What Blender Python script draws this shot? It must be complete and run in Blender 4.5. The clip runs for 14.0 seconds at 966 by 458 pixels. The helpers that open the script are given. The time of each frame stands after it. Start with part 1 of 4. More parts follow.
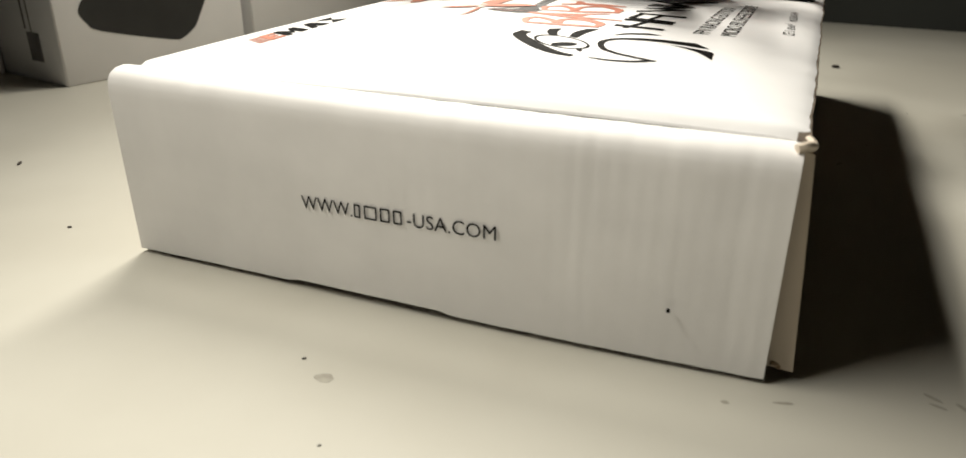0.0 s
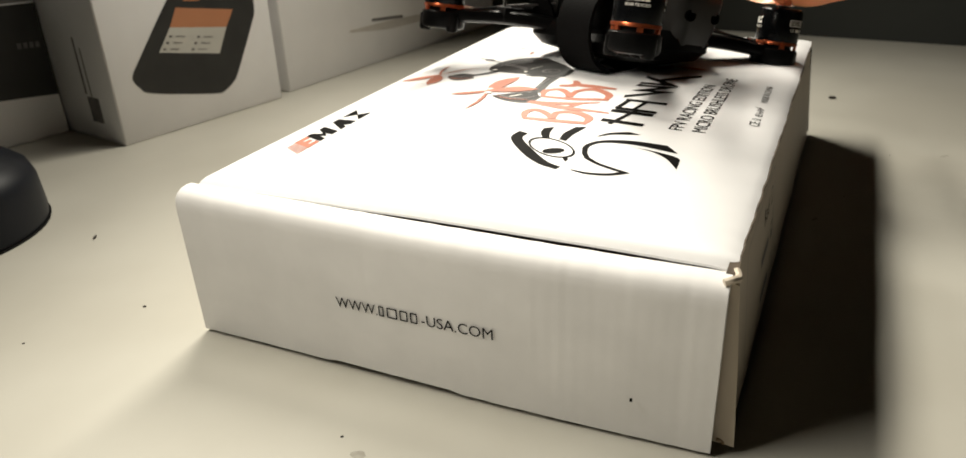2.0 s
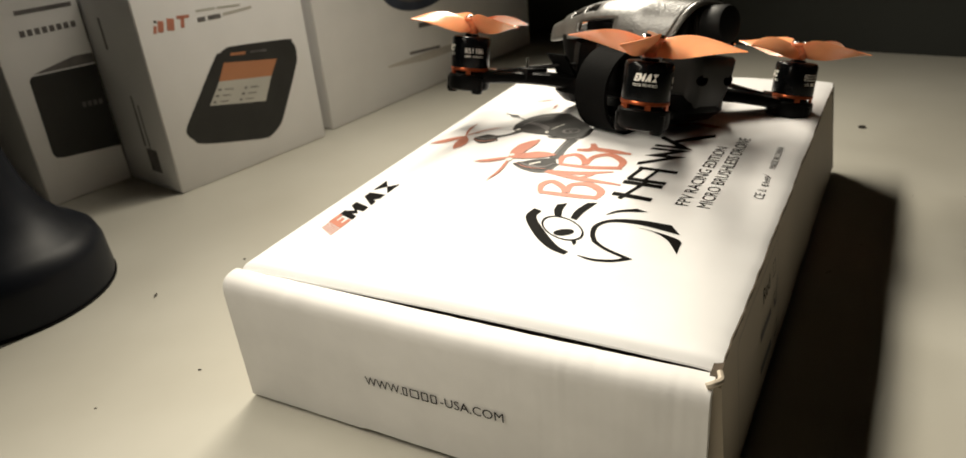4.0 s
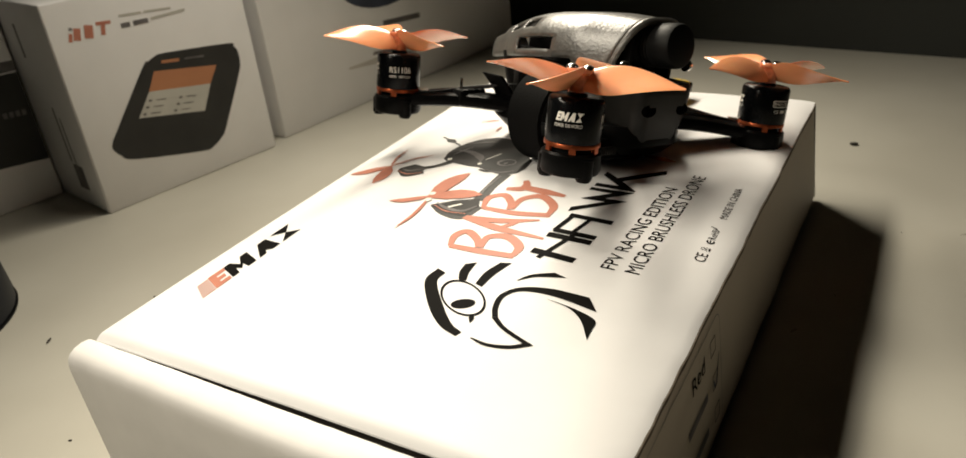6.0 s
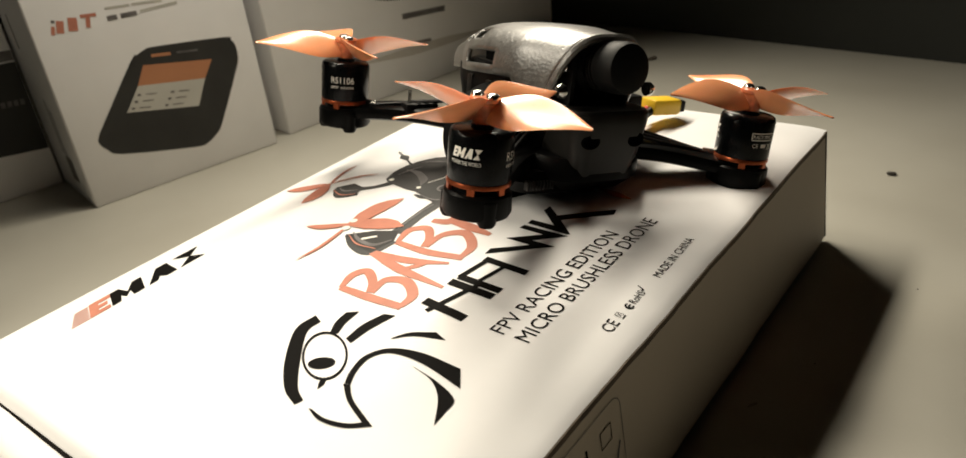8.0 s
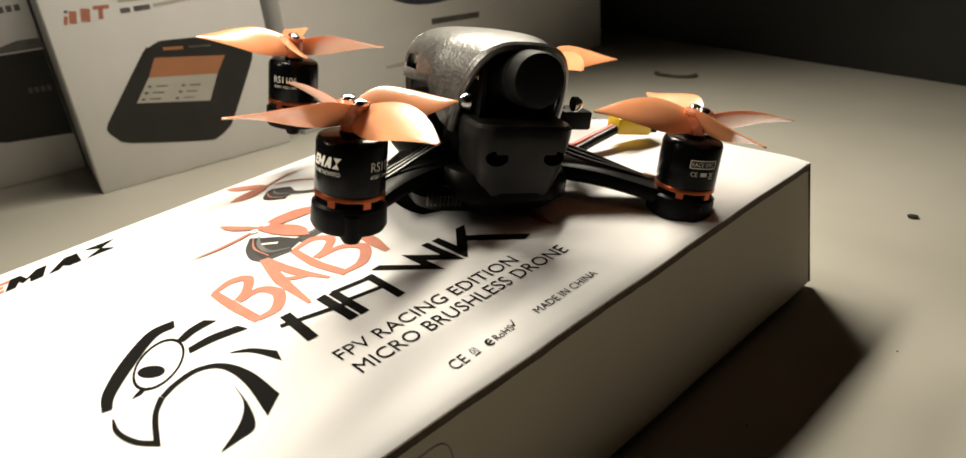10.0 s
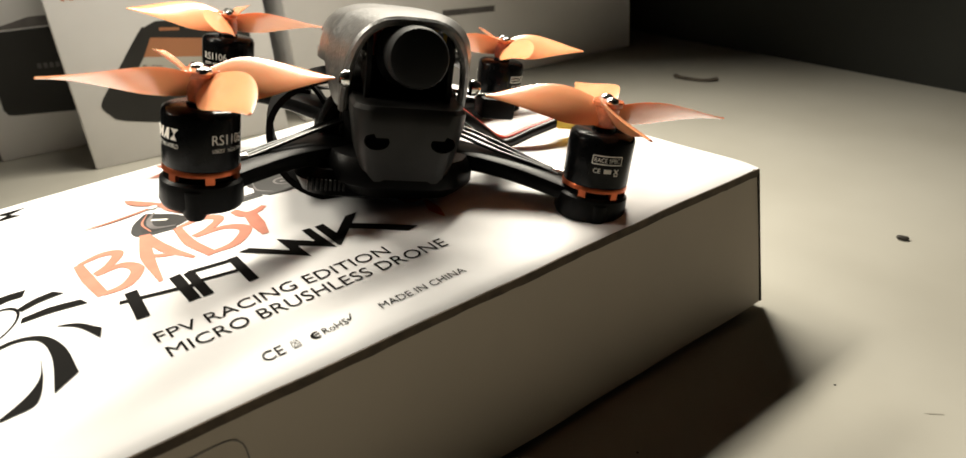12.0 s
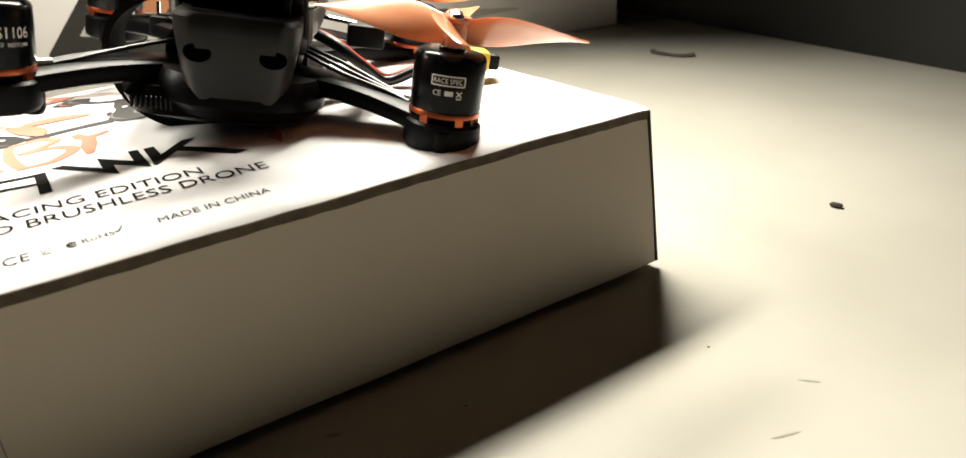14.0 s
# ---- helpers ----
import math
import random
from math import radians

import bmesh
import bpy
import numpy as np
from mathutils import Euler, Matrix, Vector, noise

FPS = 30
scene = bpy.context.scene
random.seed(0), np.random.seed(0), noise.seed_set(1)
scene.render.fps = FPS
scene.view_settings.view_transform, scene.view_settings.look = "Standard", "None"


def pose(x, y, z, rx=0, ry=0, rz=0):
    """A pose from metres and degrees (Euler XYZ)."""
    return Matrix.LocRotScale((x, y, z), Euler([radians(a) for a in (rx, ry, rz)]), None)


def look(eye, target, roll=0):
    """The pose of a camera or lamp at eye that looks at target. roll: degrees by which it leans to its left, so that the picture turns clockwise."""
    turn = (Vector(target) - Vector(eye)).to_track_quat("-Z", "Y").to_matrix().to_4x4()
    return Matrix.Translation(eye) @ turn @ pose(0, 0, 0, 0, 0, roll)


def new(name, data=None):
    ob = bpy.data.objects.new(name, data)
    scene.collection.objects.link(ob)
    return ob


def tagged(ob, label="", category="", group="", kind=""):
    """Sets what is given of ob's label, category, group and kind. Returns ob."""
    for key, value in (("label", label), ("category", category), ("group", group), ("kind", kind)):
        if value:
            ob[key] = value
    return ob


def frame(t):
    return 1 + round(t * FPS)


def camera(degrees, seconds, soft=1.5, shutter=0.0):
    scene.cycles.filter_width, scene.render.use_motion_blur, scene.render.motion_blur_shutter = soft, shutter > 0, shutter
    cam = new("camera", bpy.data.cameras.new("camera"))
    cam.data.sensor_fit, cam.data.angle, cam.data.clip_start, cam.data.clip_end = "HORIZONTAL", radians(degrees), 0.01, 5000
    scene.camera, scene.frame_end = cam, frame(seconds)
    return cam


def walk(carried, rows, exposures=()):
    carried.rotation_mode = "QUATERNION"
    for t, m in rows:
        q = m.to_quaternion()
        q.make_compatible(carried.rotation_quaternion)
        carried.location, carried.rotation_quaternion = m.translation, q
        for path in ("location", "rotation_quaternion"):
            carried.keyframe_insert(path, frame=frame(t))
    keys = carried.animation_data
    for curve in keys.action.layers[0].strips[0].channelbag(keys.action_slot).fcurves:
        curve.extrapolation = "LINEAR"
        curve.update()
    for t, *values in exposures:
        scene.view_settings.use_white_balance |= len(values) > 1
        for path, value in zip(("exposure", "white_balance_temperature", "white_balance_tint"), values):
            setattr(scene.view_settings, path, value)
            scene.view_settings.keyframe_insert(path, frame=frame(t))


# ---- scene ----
cam = camera(65.2, 14.0)
cam.data.dof.use_dof, cam.data.dof.focus_distance, cam.data.dof.aperture_fstop = True, 0.165, 30
PATH = [
    (0, (0.1162, -0.1030, 0.0669), (0.0476, 0.0668, -0.0134), 0.3),
    (0.5, (0.1184, -0.1059, 0.0717), (0.0491, 0.0637, -0.0084), -0.2),
    (1, (0.1220, -0.1095, 0.0807), (0.0513, 0.0596, 0.0007), -1.0),
    (1.5, (0.1252, -0.1114, 0.0876), (0.0534, 0.0555, 0.0040), -0.8),
    (2, (0.1287, -0.1145, 0.1001), (0.0526, 0.0495, 0.0146), -2.3),
    (2.5, (0.1301, -0.1171, 0.1076), (0.0509, 0.0452, 0.0217), -3.1),
    (3, (0.1317, -0.1180, 0.1169), (0.0507, 0.0433, 0.0308), -4.1),
    (3.2, (0.1334, -0.1192, 0.1201), (0.0506, 0.0411, 0.0337), -4.5),
    (5.3, (0.1463, -0.0847, 0.1292), (0.0554, 0.0679, 0.0373), -5.6),
    (5.5, (0.1470, -0.0796, 0.1293), (0.0561, 0.0728, 0.0369), -5.6),
    (6, (0.1496, -0.0682, 0.1296), (0.0576, 0.0830, 0.0365), -5.8),
    (6.5, (0.1518, -0.0574, 0.1308), (0.0579, 0.0922, 0.0368), -6.1),
    (7, (0.1579, -0.0445, 0.1313), (0.0587, 0.1013, 0.0370), -6.7),
    (7.5, (0.1647, -0.0360, 0.1293), (0.0609, 0.1060, 0.0340), -6.3),
    (8, (0.1726, -0.0230, 0.1274), (0.0611, 0.1132, 0.0325), -6.4),
    (8.2, (0.1754, -0.0193, 0.1270), (0.0624, 0.1157, 0.0321), -6.4),
    (10.3, (0.2017, 0.0192, 0.1169), (0.0670, 0.1371, 0.0277), -5.8),
    (10.5, (0.2035, 0.0211, 0.1158), (0.0675, 0.1380, 0.0274), -5.6),
    (11, (0.2098, 0.0322, 0.1136), (0.0682, 0.1431, 0.0260), -5.7),
    (11.5, (0.2142, 0.0433, 0.1099), (0.0688, 0.1496, 0.0230), -5.8),
    (12, (0.2183, 0.0523, 0.1071), (0.0720, 0.1572, 0.0201), -5.4),
    (12.5, (0.2238, 0.0607, 0.1035), (0.0752, 0.1634, 0.0176), -5.4),
    (13, (0.2275, 0.0706, 0.0980), (0.0766, 0.1701, 0.0123), -5.0),
    (13.5, (0.2312, 0.0803, 0.0915), (0.0781, 0.1765, 0.0060), -4.7),
    (14, (0.2351, 0.0871, 0.0848), (0.0820, 0.1838, -0.0001), -4.6),
]
walk(cam, [(t, look(eye, target, roll)) for t, eye, target, roll in PATH],
     exposures=[(0, -0.1, 6300, 10), (1.5, -0.12, 6350, 10), (3, -0.28, 6600, 10), (6.5, -0.48, 6850, 10), (8, -0.42, 6850, 10), (10.5, -0.02, 6800, 10), (11, 0.05, 6750, 10), (12.5, 0.44, 6500, 10), (13, 0.62, 6450, 10), (14, 1.02, 6400, 10)])

# ---------------------------------------------------------------- light
world = bpy.data.worlds.new("dark_room")
scene.world = world
world.use_nodes = True
world.node_tree.nodes["Background"].inputs[0].default_value = (1.0, 0.93, 0.82, 1)
world.node_tree.nodes["Background"].inputs[1].default_value = 0.012


def lamp_tube(centre, aim, length, energy, spread):
    """One half of the desk lamp's tube, turned towards a point of the table."""
    light = bpy.data.lights.new("desk_lamp_light", "AREA")
    light.shape, light.size, light.size_y = "RECTANGLE", 0.03, length
    light.energy, light.color, light.spread = energy, (1.0, 0.935, 0.795), radians(spread)
    ob = new("desk_lamp_light", light)
    back = (Vector(centre) - Vector(aim)).normalized()
    along = Vector((0, 1, 0))
    along = (along - back * along.dot(back)).normalized()
    ob.matrix_world = Matrix.Translation(centre) @ Matrix((along.cross(back), along, back)).transposed().to_4x4()


lamp_tube((-0.045, 0.215, 0.245), (0.13, 0.04, 0.0), 0.23, 1.05, 140)
lamp_tube((-0.045, -0.060, 0.215), (0.30, -0.10, 0.0), 0.22, 0.76, 150)
scene.view_settings.exposure = 0.0


# ---------------------------------------------------------------- materials
def material(name, colour, rough=0.5, metal=0.0, vary=0.08, scale=60.0, bump=0.0, bump_scale=900.0, fine=0.0, coat=0.0, stain=None, through_light=0.0, sheen=0.5, flute=0.0):
    """A procedural surface: broad and fine variation of colour, fine relief, uneven gloss. Scales are per metre."""
    m = bpy.data.materials.new(name)
    m.use_nodes = True
    nt = m.node_tree
    b = nt.nodes["Principled BSDF"]
    co = nt.nodes.new("ShaderNodeTexCoord")
    big = nt.nodes.new("ShaderNodeTexNoise")
    big.inputs["Scale"].default_value, big.inputs["Detail"].default_value = scale, 5
    nt.links.new(co.outputs["Object"], big.inputs["Vector"])
    ramp = nt.nodes.new("ShaderNodeValToRGB")
    dark = tuple(c * (1 - vary) for c in colour)
    light = tuple(min(1, c * (1 + vary)) for c in colour)
    if stain:
        dark = stain
    ramp.color_ramp.elements[0].position, ramp.color_ramp.elements[1].position = 0.35, 0.65
    ramp.color_ramp.elements[0].color, ramp.color_ramp.elements[1].color = (*dark, 1), (*light, 1)
    nt.links.new(big.outputs["Fac"], ramp.inputs["Fac"])
    small = nt.nodes.new("ShaderNodeTexNoise")
    small.inputs["Scale"].default_value, small.inputs["Detail"].default_value = bump_scale, 3
    nt.links.new(co.outputs["Object"], small.inputs["Vector"])
    mix = nt.nodes.new("ShaderNodeMix")
    mix.data_type, mix.blend_type = "RGBA", "MULTIPLY"
    mix.inputs[0].default_value = fine
    nt.links.new(ramp.outputs["Color"], mix.inputs[6])
    nt.links.new(small.outputs["Color"], mix.inputs[7])
    nt.links.new(mix.outputs[2], b.inputs["Base Color"])
    r = nt.nodes.new("ShaderNodeMapRange")
    r.inputs[3].default_value, r.inputs[4].default_value = max(0.02, rough - 0.08), min(1, rough + 0.08)
    nt.links.new(big.outputs["Fac"], r.inputs[0])
    nt.links.new(r.outputs[0], b.inputs["Roughness"])
    b.inputs["Metallic"].default_value = metal
    b.inputs["Coat Weight"].default_value = coat
    b.inputs["Coat Roughness"].default_value = rough
    b.inputs["Specular IOR Level"].default_value = sheen
    height = small.outputs["Fac"]
    if flute:
        # ribs of the corrugated core showing faintly through the paper
        wave = nt.nodes.new("ShaderNodeTexWave")
        wave.bands_direction = "X"
        wave.inputs["Scale"].default_value = 0.314 / flute
        wave.inputs["Distortion"].default_value, wave.inputs["Detail"].default_value, wave.inputs["Detail Scale"].default_value = 1.2, 2, 0.6
        nt.links.new(co.outputs["Object"], wave.inputs["Vector"])
        ribs = nt.nodes.new("ShaderNodeMath")
        ribs.operation = "MULTIPLY_ADD"
        ribs.inputs[1].default_value = 0.6
        nt.links.new(wave.outputs["Fac"], ribs.inputs[0])
        nt.links.new(height, ribs.inputs[2])
        height = ribs.outputs[0]
    if bump:
        bp = nt.nodes.new("ShaderNodeBump")
        bp.inputs["Strength"].default_value, bp.inputs["Distance"].default_value = bump, 0.0002
        nt.links.new(height, bp.inputs["Height"])
        nt.links.new(bp.outputs["Normal"], b.inputs["Normal"])
    if through_light:
        b.inputs["Subsurface Weight"].default_value = through_light
        b.inputs["Subsurface Radius"].default_value = (0.004, 0.002, 0.001)
    return m


M_TABLE = material("table_laminate", (0.50, 0.483, 0.425), 0.5, sheen=0.25, vary=0.04, scale=14, bump=0.06, bump_scale=2500, stain=(0.465, 0.445, 0.385))
M_CARD = material("white_cardboard", (0.80, 0.795, 0.80), 0.55, sheen=0.3, vary=0.02, scale=50, bump=0.05, bump_scale=700)
M_CARD_FLAP = material("white_fluted_cardboard", (0.79, 0.775, 0.765), 0.55, sheen=0.3, vary=0.035, scale=70, bump=0.13, bump_scale=500, flute=0.0027)
# shaded copy of the white cardboard, darker and browner for warm bounce light
M_CARD_SHADED = material("white_cardboard_shaded", (0.54, 0.465, 0.375), 0.6, vary=0.03, scale=40, bump=0.08, bump_scale=600)
M_CARD_EDGE = material("raw_cardboard_edge", (0.30, 0.21, 0.13), 0.85, vary=0.2, scale=400, bump=0.4)
# near black: shade in slit and under box, and the flap's raw edge
M_GAP = material("dark_card_edge_and_shade", (0.03, 0.024, 0.018), 0.9, vary=0.1)
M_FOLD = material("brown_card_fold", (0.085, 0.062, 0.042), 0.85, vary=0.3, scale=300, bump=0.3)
M_INK = material("black_ink", (0.005, 0.0045, 0.004), 0.7, vary=0.15, scale=300, sheen=0.05)
M_INK_RED = material("orange_red_ink", (0.50, 0.20, 0.14), 0.45, vary=0.06, scale=300, sheen=0.15)
M_INK_GREY = material("grey_ink", (0.16, 0.15, 0.15), 0.4, vary=0.25, scale=120, sheen=0.15)
M_INK_PALE = material("pale_ink", (0.55, 0.52, 0.48), 0.45, vary=0.05, scale=300, sheen=0.15)
M_CARBON = material("black_frame_plastic", (0.003, 0.003, 0.003), 0.34, vary=0.2, scale=200, bump=0.1, bump_scale=2500, sheen=0.07)
M_CANOPY = material("grained_black_plastic", (0.062, 0.058, 0.052), 0.37, vary=0.35, scale=500, bump=1.0, bump_scale=1150, sheen=1.0, coat=1.0)
M_BODY = material("dark_grey_plastic", (0.011, 0.0105, 0.0095), 0.42, vary=0.25, scale=150, bump=0.15, bump_scale=3000, sheen=0.28)
M_RUBBER = material("black_rubber", (0.004, 0.004, 0.004), 0.55, sheen=0.14, vary=0.15, scale=300, bump=0.1)
M_WEB = material("woven_black_strap", (0.003, 0.003, 0.003), 0.85, vary=0.2, scale=300, bump=0.6, bump_scale=1600, sheen=0.08)
M_BELL = material("black_anodised_metal", (0.003, 0.0034, 0.0038), 0.22, 0.0, vary=0.15, scale=300, sheen=0.12)
M_COPPER = material("orange_anodised_metal", (0.55, 0.13, 0.05), 0.30, 0.85, vary=0.12, scale=500)
M_STEEL = material("bright_steel", (0.75, 0.74, 0.70), 0.16, 1.0, vary=0.08, scale=600)
M_PROP = material("orange_clear_plastic", (0.90, 0.37, 0.18), 0.22, vary=0.05, scale=90, bump=0.04, bump_scale=1200, coat=0.5, through_light=0.4)
M_HUB = material("orange_clear_plastic_thick", (0.72, 0.22, 0.10), 0.2, vary=0.25, scale=500, coat=0.6, through_light=0.5)
M_HOLE = material("hole_shade_black", (0.0015, 0.0015, 0.0015), 0.9, sheen=0.0)
M_WIRE_R = material("red_wire", (0.50, 0.05, 0.03), 0.4)
M_WIRE_K = material("black_wire", (0.004, 0.004, 0.004), 0.38)
M_YELLOW = material("yellow_plastic", (0.80, 0.52, 0.03), 0.4, vary=0.06)
M_WHITE_INK = material("white_ink", (0.78, 0.76, 0.70), 0.5, vary=0.04)
M_SOLDER = material("tinned_solder", (0.6, 0.58, 0.54), 0.3, 1.0)
M_NAVY = material("navy_black_plastic", (0.004, 0.0055, 0.010), 0.45, vary=0.2, scale=80, bump=0.05, sheen=0.25)
M_WALL = material("dark_wall_paint", (0.040, 0.042, 0.039), 0.9, sheen=0.05, vary=0.1, scale=10, bump=0.1, bump_scale=300)
M_ROOM = material("room_paint", (0.05, 0.045, 0.04), 0.8, sheen=0.1, vary=0.05, scale=3)
M_CRUMB = material("dark_crumb", (0.03, 0.025, 0.02), 0.8, vary=0.4, scale=800)
M_FLAKE = material("brown_flake", (0.07, 0.055, 0.04), 0.7, vary=0.3, scale=300)
M_SMUDGE = material("grey_smudge", (0.33, 0.31, 0.26), 0.6, vary=0.15, scale=500)
M_SCREEN_O = material("printed_orange", (0.45, 0.19, 0.09), 0.5, vary=0.05)
M_SCREEN_W = material("printed_pale_grey", (0.50, 0.49, 0.45), 0.5, vary=0.05)
M_PRINT_K = material("printed_black", (0.016, 0.016, 0.015), 0.6, vary=0.3, scale=60)
M_PRINT_G = material("printed_dark_grey", (0.045, 0.043, 0.042), 0.6, vary=0.35, scale=90, sheen=0.2)
M_PRINT_B = material("printed_blue_grey", (0.045, 0.055, 0.085), 0.5, vary=0.3, scale=60)


# ---------------------------------------------------------------- mesh helpers, in millimetres
MM = 0.001


def finish(bm, name, mat, smooth=True):
    me = bpy.data.meshes.new(name)
    bmesh.ops.scale(bm, vec=(MM, MM, MM), verts=bm.verts)
    bm.normal_update()
    bm.to_mesh(me)
    bm.free()
    me.materials.append(mat)
    if smooth:
        me.polygons.foreach_set("use_smooth", [True] * len(me.polygons))
        me.set_sharp_from_angle(angle=radians(38))
    return me


def part(name, bm, mat, parent, label="", smooth=True):
    ob = new(name, finish(bm, name, mat, smooth))
    ob.parent = parent
    if label:
        ob["label"] = label
    return ob


def thing(name, label, category, m=None, group="", kind=""):
    ob = new(name)
    ob.empty_display_size = 0.01
    if m is not None:
        ob.matrix_world = m
    return tagged(ob, label, category, group, kind)


def single(name, bm, mat, label, category, m=None, kind="", group=""):
    ob = new(name, finish(bm, name, mat))
    if m is not None:
        ob.matrix_world = m
    return tagged(ob, label, category, group, kind)


def block(x0, x1, y0, y1, z0, z1, bevel=0.0, seg=2, bm=None):
    bm = bm or bmesh.new()
    before = set(bm.verts)
    m = Matrix.Translation(((x0 + x1) / 2, (y0 + y1) / 2, (z0 + z1) / 2)) @ Matrix.Diagonal((x1 - x0, y1 - y0, z1 - z0, 1))
    bmesh.ops.create_cube(bm, size=1, matrix=m)
    fresh = [v for v in bm.verts if v not in before]
    if bevel:
        edges = {e for v in fresh for e in v.link_edges}
        bmesh.ops.bevel(bm, geom=list(edges), offset=bevel, segments=seg, affect="EDGES", profile=0.5)
    return bm


def lathe(profile, seg=40, bm=None, at=(0, 0, 0)):
    """Turns (radius, height) pairs round the z axis."""
    bm = bm or bmesh.new()
    rings = []
    for r, z in profile:
        if r < 1e-6:
            rings.append([bm.verts.new((at[0], at[1], at[2] + z))])
        else:
            rings.append([bm.verts.new((at[0] + r * math.cos(2 * math.pi * k / seg), at[1] + r * math.sin(2 * math.pi * k / seg), at[2] + z)) for k in range(seg)])
    for a, b in zip(rings, rings[1:]):
        for k in range(seg):
            j = (k + 1) % seg
            if len(a) == 1 and len(b) > 1:
                bm.faces.new((a[0], b[k], b[j]))
            elif len(b) == 1 and len(a) > 1:
                bm.faces.new((a[k], a[j], b[0]))
            elif len(a) > 1:
                bm.faces.new((a[k], a[j], b[j], b[k]))
    bmesh.ops.recalc_face_normals(bm, faces=bm.faces)
    return bm


def loft(rings, cap=True, bm=None):
    bm = bm or bmesh.new()
    rows = [[bm.verts.new(p) for p in ring] for ring in rings]
    n = len(rows[0])
    for a, b in zip(rows, rows[1:]):
        for k in range(n):
            j = (k + 1) % n
            bm.faces.new((a[k], a[j], b[j], b[k]))
    if cap:
        bm.faces.new(rows[0][::-1])
        bm.faces.new(rows[-1])
    bmesh.ops.recalc_face_normals(bm, faces=bm.faces)
    return bm


def curve_points(points, steps=8):
    """A smooth line through the points."""
    P = [Vector(p) for p in points]
    P = [2 * P[0] - P[1]] + P + [2 * P[-1] - P[-2]]
    out = []
    for i in range(1, len(P) - 2):
        a, b, c, d = P[i - 1:i + 3]
        for s in range(steps):
            u = s / steps
            out.append(0.5 * (2 * b + (c - a) * u + (2 * a - 5 * b + 4 * c - d) * u * u + (3 * b - a - 3 * c + d) * u ** 3))
    return out + [P[-2]]


def tube(points, radius, seg=10, steps=8, bm=None, smooth_line=True):
    line = curve_points(points, steps) if smooth_line else [Vector(p) for p in points]
    rings, side = [], None
    for i, p in enumerate(line):
        d = (line[min(i + 1, len(line) - 1)] - line[max(i - 1, 0)]).normalized()
        if side is None:
            side = d.orthogonal().normalized()
        side = (side - d * side.dot(d)).normalized()
        up = d.cross(side)
        rings.append([p + radius * (math.cos(2 * math.pi * k / seg) * side + math.sin(2 * math.pi * k / seg) * up) for k in range(seg)])
    return loft(rings, True, bm)


def rounded(cx, cy, hx, hy, r, n=5, lean=0.0):
    """Outline of a rounded rectangle; lean shears it."""
    pts = []
    for sx, sy, a in ((1, 1, 0), (-1, 1, 90), (-1, -1, 180), (1, -1, 270)):
        for k in range(n + 1):
            t = radians(a + 90 * k / n)
            x, y = sx * (hx - r) + r * math.cos(t), sy * (hy - r) + r * math.sin(t)
            pts.append((cx + x + lean * y, cy + y))
    return pts


def flat(shapes, place, fine=2.5):
    """Flat printed shapes: outlines or strips in (u, v), cut fine enough to follow the surface that place(u, v) gives."""
    bm = bmesh.new()
    for s in shapes:
        if isinstance(s, tuple) and s[0] == "strip":
            a = [bm.verts.new((*p, 0)) for p in s[1]]
            b = [bm.verts.new((*p, 0)) for p in s[2]]
            for i in range(len(a) - 1):
                bm.faces.new((a[i], a[i + 1], b[i + 1], b[i]))
        else:
            bm.faces.new([bm.verts.new((*p, 0)) for p in s])
    bmesh.ops.triangulate(bm, faces=bm.faces)
    for _ in range(6):
        long_edges = [e for e in bm.edges if e.calc_length() > fine]
        if not long_edges:
            break
        bmesh.ops.subdivide_edges(bm, edges=long_edges, cuts=1)
        bmesh.ops.triangulate(bm, faces=[f for f in bm.faces if len(f.verts) > 3])
    for v in bm.verts:
        v.co = place(v.co.x, v.co.y)
    return bm


def printed(name, shapes, place, mat, parent, label=""):
    """Each printed shape is a part of its own."""
    for s in shapes:
        part(name, flat([s], place), mat, parent, label, False)


def stroke(points, widths, steps=8, smooth_line=True):
    """A pen stroke with a changing width, as a strip."""
    line = curve_points([(x, y, 0) for x, y in points], steps) if smooth_line else [Vector((x, y, 0)) for x, y in points]
    n = len(line) - 1
    a, b = [], []
    for i, p in enumerate(line):
        d = (line[min(i + 1, n)] - line[max(i - 1, 0)]).normalized()
        f = i / n * (len(widths) - 1)
        k = min(int(f), len(widths) - 2)
        w = max(0.03, widths[k] + (widths[k + 1] - widths[k]) * (f - k)) / 2
        o = Vector((-d.y, d.x, 0)) * w
        a.append((p.x + o.x, p.y + o.y))
        b.append((p.x - o.x, p.y - o.y))
    return ("strip", a, b)


def bar_shape(x0, y0, x1, y1, w):
    return stroke([(x0, y0), (x1, y1)], [w, w], 1, False)


